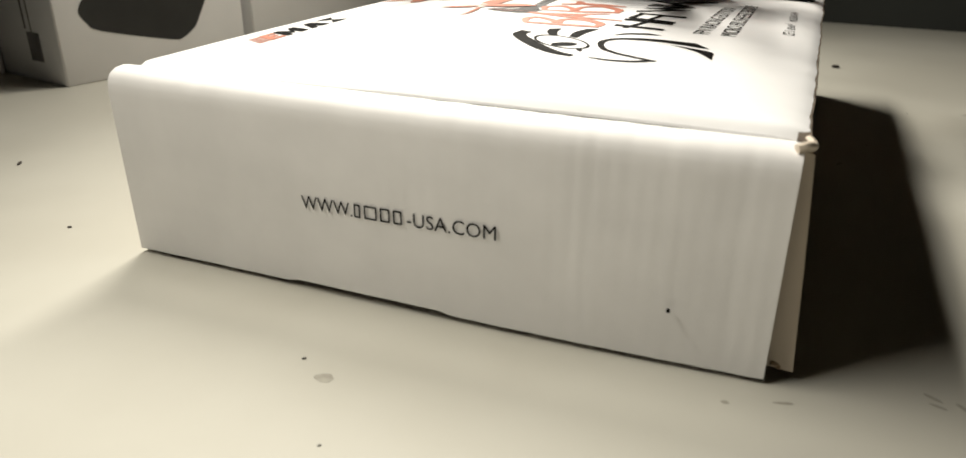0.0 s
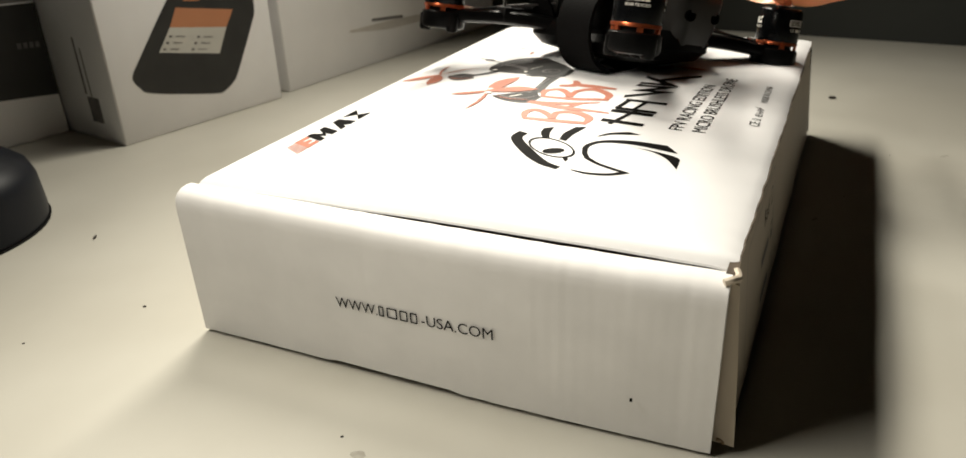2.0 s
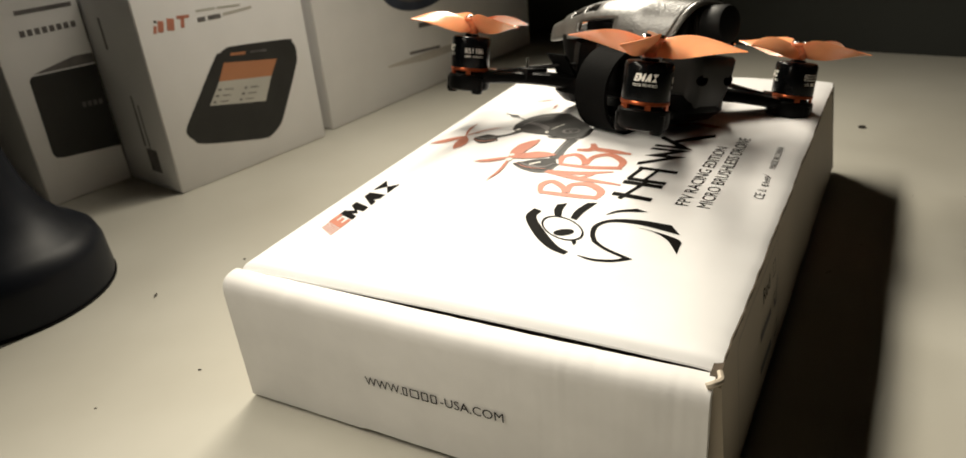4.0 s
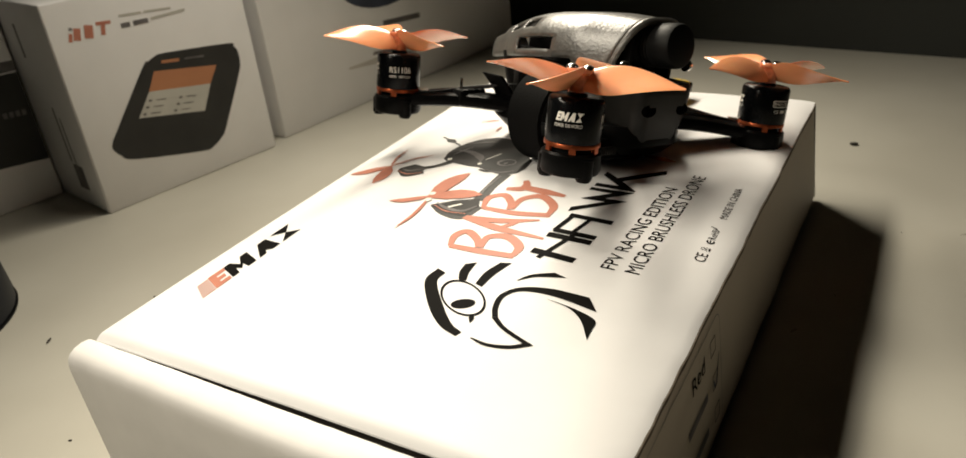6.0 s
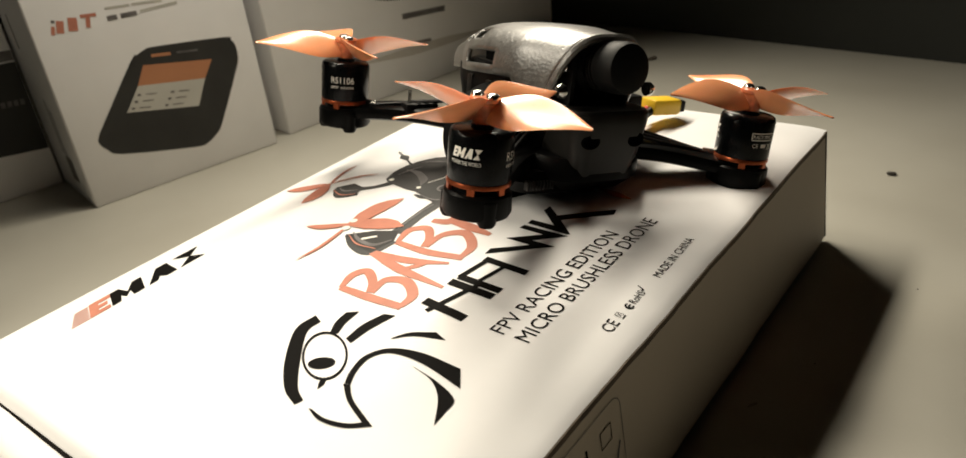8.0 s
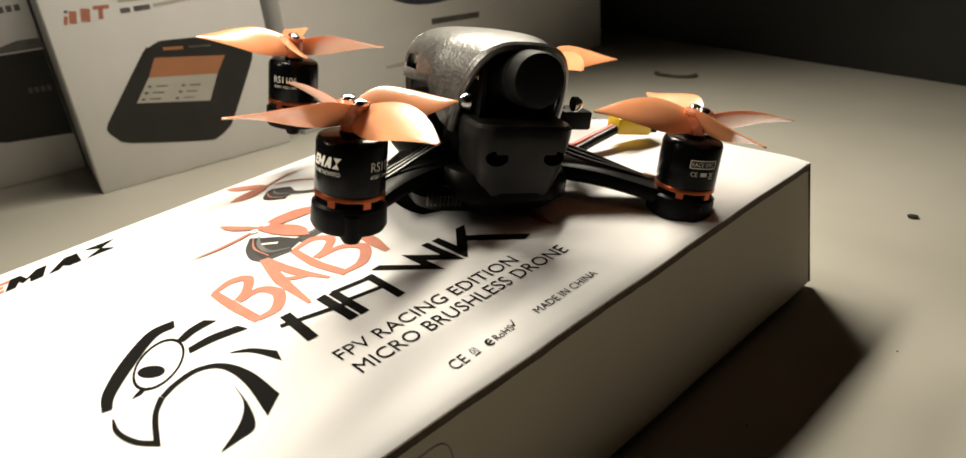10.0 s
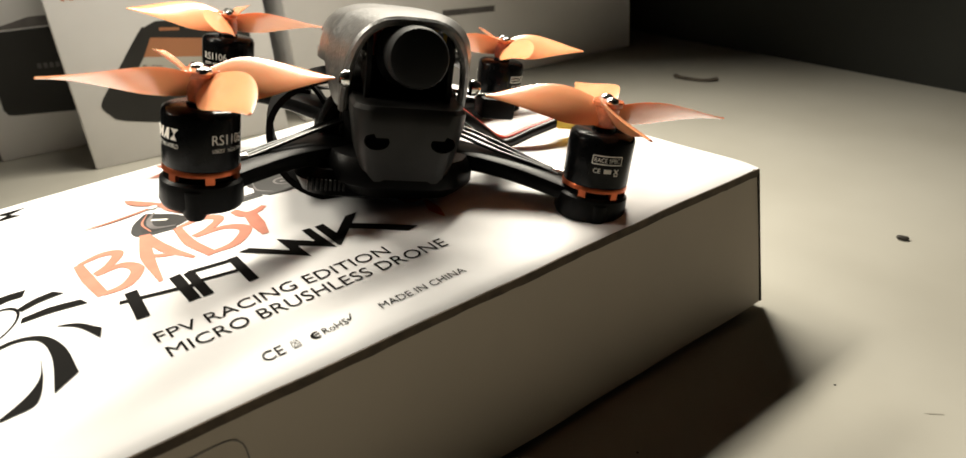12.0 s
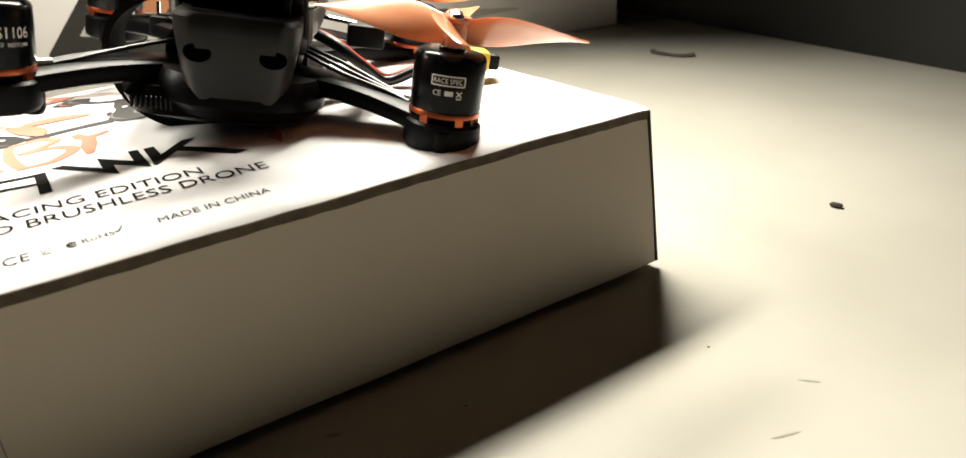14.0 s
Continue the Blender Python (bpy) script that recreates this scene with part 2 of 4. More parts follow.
def letters(text, length, place, height=None):
    """Lettering in the built-in font, fitted to a length and cap height, put on a surface by place(u, v)."""
    cu = bpy.data.curves.new("lettering", "FONT")
    cu.body, cu.size, cu.resolution_u = text, 1.0, 3
    ob = new("lettering", cu)
    dg = bpy.context.evaluated_depsgraph_get()
    me = bpy.data.meshes.new_from_object(ob.evaluated_get(dg))
    bpy.data.objects.remove(ob)
    bpy.data.curves.remove(cu)
    bm = bmesh.new()
    bm.from_mesh(me)
    bpy.data.meshes.remove(me)
    x0, x1 = min(v.co.x for v in bm.verts), max(v.co.x for v in bm.verts)
    y0, y1 = min(v.co.y for v in bm.verts), max(v.co.y for v in bm.verts)
    sx = length / (x1 - x0)
    sy = height / (y1 - y0) if height else sx
    for v in bm.verts:
        v.co = place((v.co.x - x0) * sx, (v.co.y - y0) * sy)
    return bm


# ---------------------------------------------------------------- the setting
bm = block(-900, 900, -700, 450, -25, 0, 1.5)
table = single("table", bm, M_TABLE, "off-white laminate tabletop with fine specks and smudges", "table", kind="structure")
WALL_DIR = radians(-7.0)
bm = block(-900, 1000, 0, 30, -720, 1700)
wall_back = single("wall_back", bm, M_WALL, "dark painted wall behind the table", "wall", Matrix.Translation((0.0, 0.418, 0)) @ Matrix.Rotation(WALL_DIR, 4, "Z"), kind="structure")
for name, dims in (("wall_left", (-1530, -1500, -1800, 900)), ("wall_right", (1500, 1530, -1800, 900)), ("wall_front", (-1500, 1500, -1830, -1800))):
    single(name, block(*dims, -720, 1700), M_ROOM, "plain wall of the dim room", "wall", kind="structure")
single("ceiling", block(-1530, 1530, -1830, 900, 1700, 1730), M_ROOM, "plain ceiling of the dim room", "ceiling", kind="structure")
single("floor", block(-1530, 1530, -1830, 900, -750, -720), M_ROOM, "plain floor of the dim room", "floor", kind="structure")

# ---------------------------------------------------------------- the retail box under the drone
BW, BL = 120.0, 202.0


def right_edge(y):
    return 119.8 + 3.4 * y / 200


def lid_z(x, y):
    u = min(1, max(0, x / right_edge(y)))
    v = min(1, max(0, (y - 5) / 195))
    swell = math.sin(math.pi * v) + 1e-9
    dome = 37.3 + 0.7 * swell ** 0.3 + 3.0 * (math.sin(math.pi * u) * swell + 1e-9) ** 0.5
    soft = 0.22 * noise.noise((x * 0.06, y * 0.06, 1.0)) * min(1, 4 * u, 4 - 4 * u)
    return dome + soft + 0.03 * noise.noise((x * 0.05, y * 0.3, 4.0)) + 0.35 * max(0, u - 0.6) * noise.noise((x * 0.10, y * 0.11, 8.0))


def edge_wob(y):
    """Crumpling of the lid's long edge."""
    return noise.noise((y * 0.09, 3.1, 0)) * 0.9 + noise.noise((y * 0.30, 7.7, 0)) * 0.5


def on_lid(x, y, lift=0.12):
    return (x, y, lid_z(x, y) + lift)


def lid_text(x, y, slope=0.0):
    """Writing on the lid runs along the box, its head towards the left edge."""
    return lambda u, v: on_lid(x - v + slope * u, y + u)


def flap_y(f):
    """How far the front flap bows outwards, along its width."""
    return -1.2 * math.sin(math.pi * min(1, max(0, f)) ** 1.5)


carton = thing("cardboard_box", "white glossy cardboard box with printed lid, slightly bulging", "box")

# the lid: a domed sheet with a rolled edge all round and a crumpled right edge
bm = bmesh.new()
NX, NY = 48, 130
grid = {}
for i in range(NX + 1):
    for j in range(NY + 1):
        u, v = i / NX, j / NY
        u = 0.5 - 0.5 * math.cos(math.pi * (0.08 + 0.84 * u)) / math.cos(math.pi * 0.08)
        v = 0.5 - 0.5 * math.cos(math.pi * (0.06 + 0.88 * v)) / math.cos(math.pi * 0.06)
        y = 7.45 + v * (BL - 7.45)
        x = -1.2 + u * (right_edge(y) + 1.2)
        z = lid_z(x, y)
        wob = edge_wob(y)
        near = max(0, (u - 0.955) / 0.045)
        x += near * (wob * 0.35 + 0.20 + 0.5 * noise.noise((y * 0.05, 2, 2)))
        z += near * (wob * 0.30 - 0.5 * near)
        z -= 1.3 * max(0, 1 - (y - 7.45) / 2.4) ** 2 + 0.7 * max(0, 1 - (x + 1.2) / 1.5) ** 2
        grid[i, j] = bm.verts.new((x, y, z))
for i in range(NX):
    for j in range(NY):
        bm.faces.new((grid[i, j], grid[i + 1, j], grid[i + 1, j + 1], grid[i, j + 1]))
rim = [e for e in bm.edges if e.is_boundary]
down = bmesh.ops.extrude_edge_only(bm, edges=rim)["geom"]
for v in down:
    if isinstance(v, bmesh.types.BMVert):
        v.co.z -= 0.5
bmesh.ops.recalc_face_normals(bm, faces=bm.faces)
lid = part("lid", bm, M_CARD, carton)
# front flap with a rounded upper lip
prof = [(0.7, 0.9), (0.3, 18), (0.0, 32.8), (0.12, 34.6), (0.5, 35.8), (1.2, 36.7), (2.6, 37.4), (4.6, 37.6), (6.0, 37.4), (6.8, 36.9), (7.2, 36.2), (7.25, 34.8), (2.2, 35.0), (2.0, 18), (2.2, 0.9)]
rings = []
for k in range(121):
    f = k / 120
    x = -1.1 + f * (BW + 0.9)
    drop = -0.95 * f
    low = 0.9 * f * (1 - f)
    rings.append([(x, y + flap_y(f) * (1 if y < 1 else max(0.5, 1 - (y - 1) * 0.25)) + 0.10 * noise.noise((x * 0.2, z * 0.1, 0)) + 0.05 * noise.noise((x * 0.7, z * 0.03, 9)), (z + drop + 0.12 * noise.noise((x * 0.3, 0, 5))) if z > 20 else z + low + (0.5 * min(1, max(0, (f - 0.30) / 0.02)) * min(1, max(0, (0.58 - f) / 0.02)) if z < 2 else 0)) for y, z in prof])
part("front_flap", loft(rings), M_CARD_FLAP, carton, "white front flap with a rounded fold")
# groove behind the lip; a near-black block stands in for its shade
part("tuck_gap", block(1, BW - 1, 6.4, 11, 32.0, 34.2), M_GAP, carton, "dark block for the shade in the slit between flap and lid")
# side walls, back wall and base; their shade is put into the colour
rings = []
for k in range(41):
    y = 3.2 + (BL - 3.2) * k / 40
    x = right_edge(y) + 0.5 * noise.noise((y * 0.05, 2, 2)) + (1.2 if k == 0 else 0)
    rings.append([(x - 1.6, y, 2.0), (x + 2.6 + 0.9 * k / 40, y, 1.6), (x + 1.5 + 0.4 * k / 40, y, 18), (x + 0.1, y, 35.6), (x - 1.6, y, 36.0)])
part("side_wall", loft(rings), M_CARD_SHADED, carton, "plain white side panel, shade put into its colour")
part("side_wall", block(-1.0, 0.8, 2.4, BL, 0.4, 36.0, 0.4), M_CARD_SHADED, carton)
part("back_wall", block(0.2, right_edge(BL), BL - 1.8, BL, 0.4, 36.3, 0.4), M_CARD_SHADED, carton)
# near-black colour paints the shade of the gap under the box
part("base", block(2.4, 118.5, 3.0, BL - 1.8, 0.0, 3.0), M_GAP, carton, "card base painted near black for the shade under the box")
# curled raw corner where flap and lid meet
part("corner_curl", tube([(118.8, 1.6, 36.6), (120.0, 2.4, 36.9), (120.8, 4.5, 36.4), (120.2, 6.6, 36.6)], 0.7, 8), M_CARD_SHADED, carton, "frayed raw cardboard corner")
part("corner_curl", tube([(120.4, 3.2, 2.6), (121.7, 3.6, 2.3), (121.4, 3.3, 1.8)], 0.45, 8), M_CARD_EDGE, carton, "frayed raw cardboard corner")
part("card_edge", tube([(right_edge(BL) - 0.2, BL - 0.1, 36.4), (right_edge(BL) + 1.5, BL, 18), (right_edge(BL) + 3.2, BL - 0.1, 1.7)], 0.55, 8), M_GAP, carton, "dark raw edge of the back flap")
# thin dark brown strip under the lid's edge
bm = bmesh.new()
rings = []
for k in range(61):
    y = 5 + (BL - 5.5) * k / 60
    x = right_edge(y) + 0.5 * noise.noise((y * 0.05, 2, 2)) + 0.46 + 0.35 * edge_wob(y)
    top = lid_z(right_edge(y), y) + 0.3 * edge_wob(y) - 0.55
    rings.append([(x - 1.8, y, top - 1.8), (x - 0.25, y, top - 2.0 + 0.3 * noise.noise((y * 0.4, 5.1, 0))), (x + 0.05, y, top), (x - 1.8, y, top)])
part("fold_strip", loft(rings), M_FOLD, carton, "dark brown strip along the fold under the lid")

# ---------------------------------------------------------------- printing on the carton
def lid_map(u, v):
    return on_lid(u, v)


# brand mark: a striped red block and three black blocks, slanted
def slant(u0, u1, lo=0.0, hi=5.6, lean=0.45):
    return [(u0 + lean * lo, lo), (u1 + lean * lo, lo), (u1 + lean * hi, hi), (u0 + lean * hi, hi)]


mark = lid_text(13.6, 26.6)
red_blocks = [slant(4.6, 6.8, 0, 6.2), slant(6.6, 9.6, 0, 1.5), slant(6.6, 9.0, 2.3, 3.8), slant(6.6, 9.8, 4.6, 6.2)]
red_blocks += [slant(0.2 + 0.15 * k, 4.4, 0.1 + 0.88 * k, 0.5 + 0.88 * k) for k in range(7)]
printed("brand_mark", red_blocks, mark, M_INK_RED, carton, "red block of the brand mark")
black_blocks = [[(10.0, 0), (12.2, 0), (13.6, 2.6), (14.0, 0.8), (16.0, 2.6), (15.4, 0), (18.2, 0), (20.8, 6.2), (18.4, 6.2), (15.4, 2.9), (14.8, 6.2), (12.6, 6.2)],
                [(19.4, 0), (21.8, 0), (23.2, 1.6), (24.4, 1.6), (24.2, 0), (27.0, 0), (27.8, 6.2), (24.8, 6.2)],
                [(28.0, 0), (35.0, 0), (32.6, 3.2)], [(29.6, 6.2), (37.0, 6.2), (32.6, 3.0)]]
printed("brand_mark", black_blocks, mark, M_INK, carton, "black block of the brand mark")

# emblem of curved black shapes
def strip_between(a, b, n=6):
    return ("strip", [p[:2] for p in curve_points([(*p, 0) for p in a], n)], [p[:2] for p in curve_points([(*p, 0) for p in b], n)])


E_SHAPES = [
    strip_between([(61.0, 55.6), (60.8, 50.2), (66.6, 42.3), (72.6, 37.0), (77.6, 35.0)], [(63.6, 54.6), (63.8, 50.6), (69.9, 43.2), (74.8, 38.4), (78.2, 36.6)]),
    strip_between([(68.3, 52.6), (66.6, 55.9), (66.1, 59.5)], [(69.7, 53.6), (68.7, 56.9), (68.4, 61.1)]),
    strip_between([(72.3, 53.2), (72.2, 58), (73.6, 62.9)], [(74.2, 52.6), (74.7, 57.7), (76.2, 63.7)]),
    strip_between([(80.4, 57.4), (82.6, 60.7), (87.1, 63.5)], [(80.7, 57.5), (84.1, 60.3), (90.3, 62.5)]),
    strip_between([(81.6, 43.6), (80.1, 46.7), (79.5, 51.1), (82.3, 55.1), (88.7, 57.2), (97.8, 57.4)], [(82.9, 43.8), (81.3, 47.1), (80.9, 51.2), (83.7, 54.2), (90.8, 54.8), (101, 53.2)]),
    strip_between([(81.5, 43.4), (85.5, 40.5), (91.5, 38)], [(82.9, 43.8), (86.3, 41.2), (93.6, 38.3)]),
    strip_between([(80.7, 35.6), (84.6, 34.5), (89.5, 35.5), (93.6, 38.3)], [(81.1, 35.8), (85, 35.4), (89.1, 36.5), (91.5, 38.2)]),
    strip_between([(89.7, 53.3), (95, 52.2), (99, 49.3), (102.5, 44)], [(90.2, 53.3), (96.5, 52.4), (101.7, 50.5), (102.3, 47.1)]),
    strip_between([(78.2, 40), (77.2, 41.4), (77, 42.2)], [(78.3, 40.1), (78.4, 41.5), (77.7, 42.7)]),
]
ring_o = [(72.3 + -3.10 * math.cos(t) + 5.80 * math.sin(t), 47.5 + 5.75 * math.cos(t) + -0.10 * math.sin(t)) for t in [2 * math.pi * k / 36 for k in range(37)]]
ring_i = [(72.3 + (u - 72.3) * 0.9, 47.5 + (v - 47.5) * 0.9) for u, v in ring_o]
dot = [(73.5 + 1.40 * math.cos(t) + 2.00 * math.sin(t), 45.5 + 1.95 * math.cos(t) + -0.40 * math.sin(t)) for t in [2 * math.pi * k / 24 for k in range(24)]]
printed("emblem", E_SHAPES + [("strip", ring_o, ring_i), dot], lid_map, M_INK, carton, "bold black curve of the emblem")

# title: a row of loose orange brush shapes over a row of black bars
T = [
    stroke([(58.2, 65.7), (66.3, 65.9), (75.3, 66.6)], [1.8, 2.4, 2.1]),
    stroke([(58.2, 65.7), (57, 70.4), (58.9, 73.3), (63, 70.8), (65.1, 67.3)], [1.2, 2.2, 2.4, 2.1, 1.2]),
    stroke([(65.9, 67.4), (65.2, 72.6), (69.6, 74.4), (74.4, 71.1), (74.9, 66.6)], [1.2, 2.2, 2.7, 2.5, 1.4]),
    stroke([(54.1, 80.1), (65.5, 77.5), (78.4, 76.4)], [2.1, 2.8, 0.9]),
    stroke([(54.5, 80.1), (64.5, 81.4), (73.7, 84.5)], [2.1, 2.7, 0.8]),
    stroke([(65.3, 77.7), (67.6, 80.3), (69.1, 82.9)], [1.2, 1.7, 1.2]),
    stroke([(55.9, 86.6), (65.9, 86.2), (75.2, 87.8)], [1.8, 2.4, 2.1]),
    stroke([(56, 86.7), (54.8, 92.5), (58.2, 95.2), (62, 91.5), (63.2, 87.6)], [1.2, 2.2, 2.4, 2.1, 1.2]),
    stroke([(64, 87.9), (64, 94.3), (68.5, 97.3), (73.7, 93.1), (74.5, 87.9)], [1.2, 2.2, 2.7, 2.5, 1.4]),
    stroke([(56.8, 99), (60.8, 100.1), (61.3, 102.6), (59.9, 105.3)], [1.8, 2.8, 2.4, 1.5]),
    stroke([(61.6, 101.2), (68.3, 100.2), (74.3, 99.5)], [2.7, 3.2, 1.4]),
]
printed("brush_stroke", T, lid_map, M_INK_RED, carton, "loose orange brush stroke")
H = [
    bar_shape(78, 70.8, 89.1, 70, 2.3),
    bar_shape(80.7, 68.1, 84.5, 80.7, 1.3),
    bar_shape(78.4, 78.9, 89.7, 79, 2.2),
    bar_shape(79, 81.4, 89.9, 81.5, 2),
    bar_shape(79.2, 81.2, 80.8, 90.7, 1.3),
    bar_shape(79.7, 90, 91.1, 89.8, 2),
    bar_shape(83.6, 81.4, 85.6, 90.1, 1.1),
    [(78.4, 91.8), (78.2, 94.2), (85.3, 99.9), (78.5, 100.0), (85.3, 105.4), (78.6, 105.6), (78.9, 107.4), (91.0, 107.4), (84.7, 101.9), (90.8, 101.9)],
    [(79.1, 108.4), (79.1, 110.4), (85.3, 110.4), (79.1, 115.8), (79.2, 118.5), (83.5, 115.0), (94.7, 124.4), (95.3, 121.8), (85.5, 113.3), (91.0, 108.4), (90.2, 108.0)],
]
printed("title_bar", H, lid_map, M_INK, carton, "slanted black bar")
part("text_print", letters("FPV RACING EDITION", 44.6, lid_text(98.9, 69.6, 0.04), 3.5), M_INK, carton, "black lettering", False)
part("text_print", letters("MICRO BRUSHLESS DRONE", 54.6, lid_text(104.6, 69.9, 0.02), 3.5), M_INK, carton, "black lettering", False)
part("text_print", letters("MADE IN CHINA", 18.2, lid_text(116.1, 102.8), 1.9), M_INK, carton, "small black lettering", False)
part("text_print", letters("CE", 3.6, lid_text(116.1, 81.1), 2.6), M_INK, carton, "small black lettering", False)
part("text_print", letters("RoHS", 4.6, lid_text(115.9, 91.7), 1.7), M_INK, carton, "small black lettering", False)
small = lid_text(116.0, 85.9)
S = [bar_shape(0.2, 0.6, 0.4, 2.0, 0.12), bar_shape(1.6, 0.6, 1.4, 2.0, 0.12), bar_shape(0.2, 0.2, 1.6, 0.2, 0.25), bar_shape(0.4, 2.1, 1.4, 2.1, 0.12), bar_shape(0.4, 0.5, 1.4, 1.9, 0.12), bar_shape(1.4, 0.5, 0.4, 1.9, 0.12)]
S += [stroke([(4.6 + 0.75 * math.cos(t), 0.9 + 0.8 * math.sin(t)) for t in [0.9 + 0.5 * k for k in range(10)]], [0.25, 0.6, 0.3], 2), bar_shape(4.2, 0.9, 5.2, 1.0, 0.3), stroke([(10.6, 1.4), (11.0, 0.9), (11.8, 2.6)], [0.3, 0.35, 0.2], 3)]
part("symbol_print", flat(S, small), M_INK, carton, "small approval symbols", False)

# printed picture of the aircraft, partly under the real one
def hub_blade(hub, tip, wide, root=0.9):
    """A printed propeller blade: broad past the middle, pointed at the tip."""
    mid = [(hub[n] * 0.42 + tip[n] * 0.58) + 0.06 * (tip[1 - n] - hub[1 - n]) * (1 if n else -1) for n in (0, 1)]
    return stroke([hub, mid, tip], [root, wide * 0.9, wide, wide * 0.75, 0.15], 8)


def print_layer(lift):
    return lambda u, v: on_lid(u, v, lift)


HUB_A, HUB_B = (13.3, 104.6), (38.4, 88.1)
ARMS = [
    stroke([(24.4, 105.0), (28.2, 108.0), (31.0, 112.0)], [2.4, 1.9, 2.6]),
    stroke([(52.6, 90.0), (52.0, 99.3), (52.2, 107.6)], [3.6, 3.2, 3.8]),
    stroke([(16.5, 131.2), (27.2, 124.8)], [0.7, 0.7]),
    stroke([(19.6, 129.3), (21.2, 128.4), (23.4, 127.2)], [1.2, 3.0, 1.4]),
    stroke([(42.6, 108.6), (45.4, 108.0), (47.6, 108.2)], [0.8, 1.6, 0.8]),
    stroke([(41.6, 83.6), (47.2, 80.4), (53.2, 79.8), (55.4, 86.6)], [0.6, 2.0, 2.8, 1.4]),
    stroke([(18.4, 101.8), (22.6, 99.4), (27.0, 102.4)], [0.8, 2.2, 1.4]),
]
POT_A = [(17.4, 103.8), (18.0, 101.4), (22.6, 99.2), (26.6, 101.6), (25.6, 106.4), (20.6, 107.6)]
POT_B = [(41.2, 83.8), (47.2, 80.6), (53.4, 80.0), (54.8, 86.8), (52.6, 91.2), (47.0, 88.6)]
BODY = [(27.3, 113.6), (25.9, 118.9), (26.4, 123.6), (27.7, 127), (30.8, 131.4), (36, 134.2), (40.9, 133.8), (46.1, 128.5), (51.6, 123.2), (55.6, 118.3), (56.1, 112.7), (55.1, 108.9), (51.4, 106.5), (46.5, 108.1), (41.6, 110.1), (38.1, 110.1), (32.3, 111.3), (29, 112.3)]
FRONT = [(40, 111.5), (40.7, 117.1), (44.4, 122), (49.4, 123.5), (55.6, 118.3), (54.9, 109.3), (51.2, 106.9), (46.5, 108.1)]
printed("picture_print", ARMS, print_layer(0.09), M_PRINT_K, carton, "printed black arm of the pictured quadcopter")
printed("picture_print", [POT_A, POT_B], print_layer(0.13), M_PRINT_G, carton, "printed grey motor of the pictured quadcopter")
printed("picture_print", [BODY], print_layer(0.12), M_PRINT_G, carton, "printed picture of a small black quadcopter")
printed("picture_print", [FRONT], print_layer(0.15), M_PRINT_K, carton, "printed dark front of the pictured quadcopter")
SHINE = [
    stroke([(28.6, 121.0), (33.4, 120.4), (38.4, 117.2), (40.4, 113.6)], [0.3, 2.0, 2.6, 0.3]),
    stroke([(29.4, 127.2), (33.6, 129.2), (38.2, 130.4)], [0.3, 1.2, 0.2]),
    stroke([(28.7, 117.1), (30.1, 121.3), (32, 124.8)], [0.2, 0.9, 0.2]),
    stroke([(51.6, 92.0), (51.2, 99.5), (51.6, 105.8)], [0.4, 0.6, 0.4]),
    stroke([(26.0, 105.4), (28.4, 107.6), (30.6, 110.4)], [0.2, 0.5, 0.2]),
    stroke([(44.4, 108.9), (49.6, 108.0), (53.6, 110.4)], [0.2, 0.7, 0.2]),
]
printed("picture_print", SHINE, print_layer(0.18), M_INK_GREY, carton, "printed grey highlight")
ring = [(48.6 + 2.6 * math.cos(t) - 0.6 * math.sin(t), 115.4 + 0.8 * math.cos(t) + 2.2 * math.sin(t)) for t in [0.35 * k for k in range(19)]]
printed("picture_print", [stroke(ring, [0.35, 0.7, 0.35], 2), stroke([(48.2, 114.4), (48.8, 115.4)], [0.9, 0.6], 2, False)], print_layer(0.19), M_INK_GREY, carton, "printed grey lens ring")
printed("picture_print", [stroke([(42.2, 85.6), (46.6, 83.2), (51.8, 82.8), (54.2, 86.8)], [0.3, 1.2, 1.3, 0.4]), stroke([(18.6, 103.6), (21.6, 102.6), (25.0, 104.6)], [0.3, 1.0, 0.4])], print_layer(0.17), M_INK_GREY, carton, "printed pale sheen on the motor")
printed("picture_print", [stroke([(42.2, 84.0), (47.6, 81.4), (53.6, 81.6)], [0.2, 0.5, 0.3]), stroke([(18.0, 101.8), (22.6, 100.2), (26.4, 102.2)], [0.2, 0.5, 0.3])], print_layer(0.20), M_INK_RED, carton, "printed orange ring of the motor")
PR = [
    hub_blade(HUB_A, (3.1, 97.0), 3.6), hub_blade(HUB_A, (15.4, 92.0), 4.4), hub_blade(HUB_A, (11.0, 118.0), 0.9, 0.6), hub_blade(HUB_A, (22.9, 115.4), 0.8, 0.5),
    hub_blade(HUB_B, (41.6, 105.4), 5.4, 1.6), hub_blade(HUB_B, (52.2, 93.4), 5.6, 1.6), hub_blade(HUB_B, (28.3, 82.4), 2.4, 1.0), hub_blade(HUB_B, (39.2, 69.2), 1.1, 0.5),
    stroke([(22.7, 147.1), (25.4, 148.5), (28.1, 149.7)], [0.3, 0.8, 0.5]),
    stroke([(32.4, 139.1), (32.2, 141.2), (32.2, 143.6)], [0.3, 0.8, 0.6]),
    stroke([(84.4, 133.2), (82.7, 130.2), (78.6, 128.7)], [1.0, 3.0, 0.3]), stroke([(85.3, 132.6), (90.8, 131.3), (95.4, 130.8)], [1.0, 2.6, 0.3]),
]
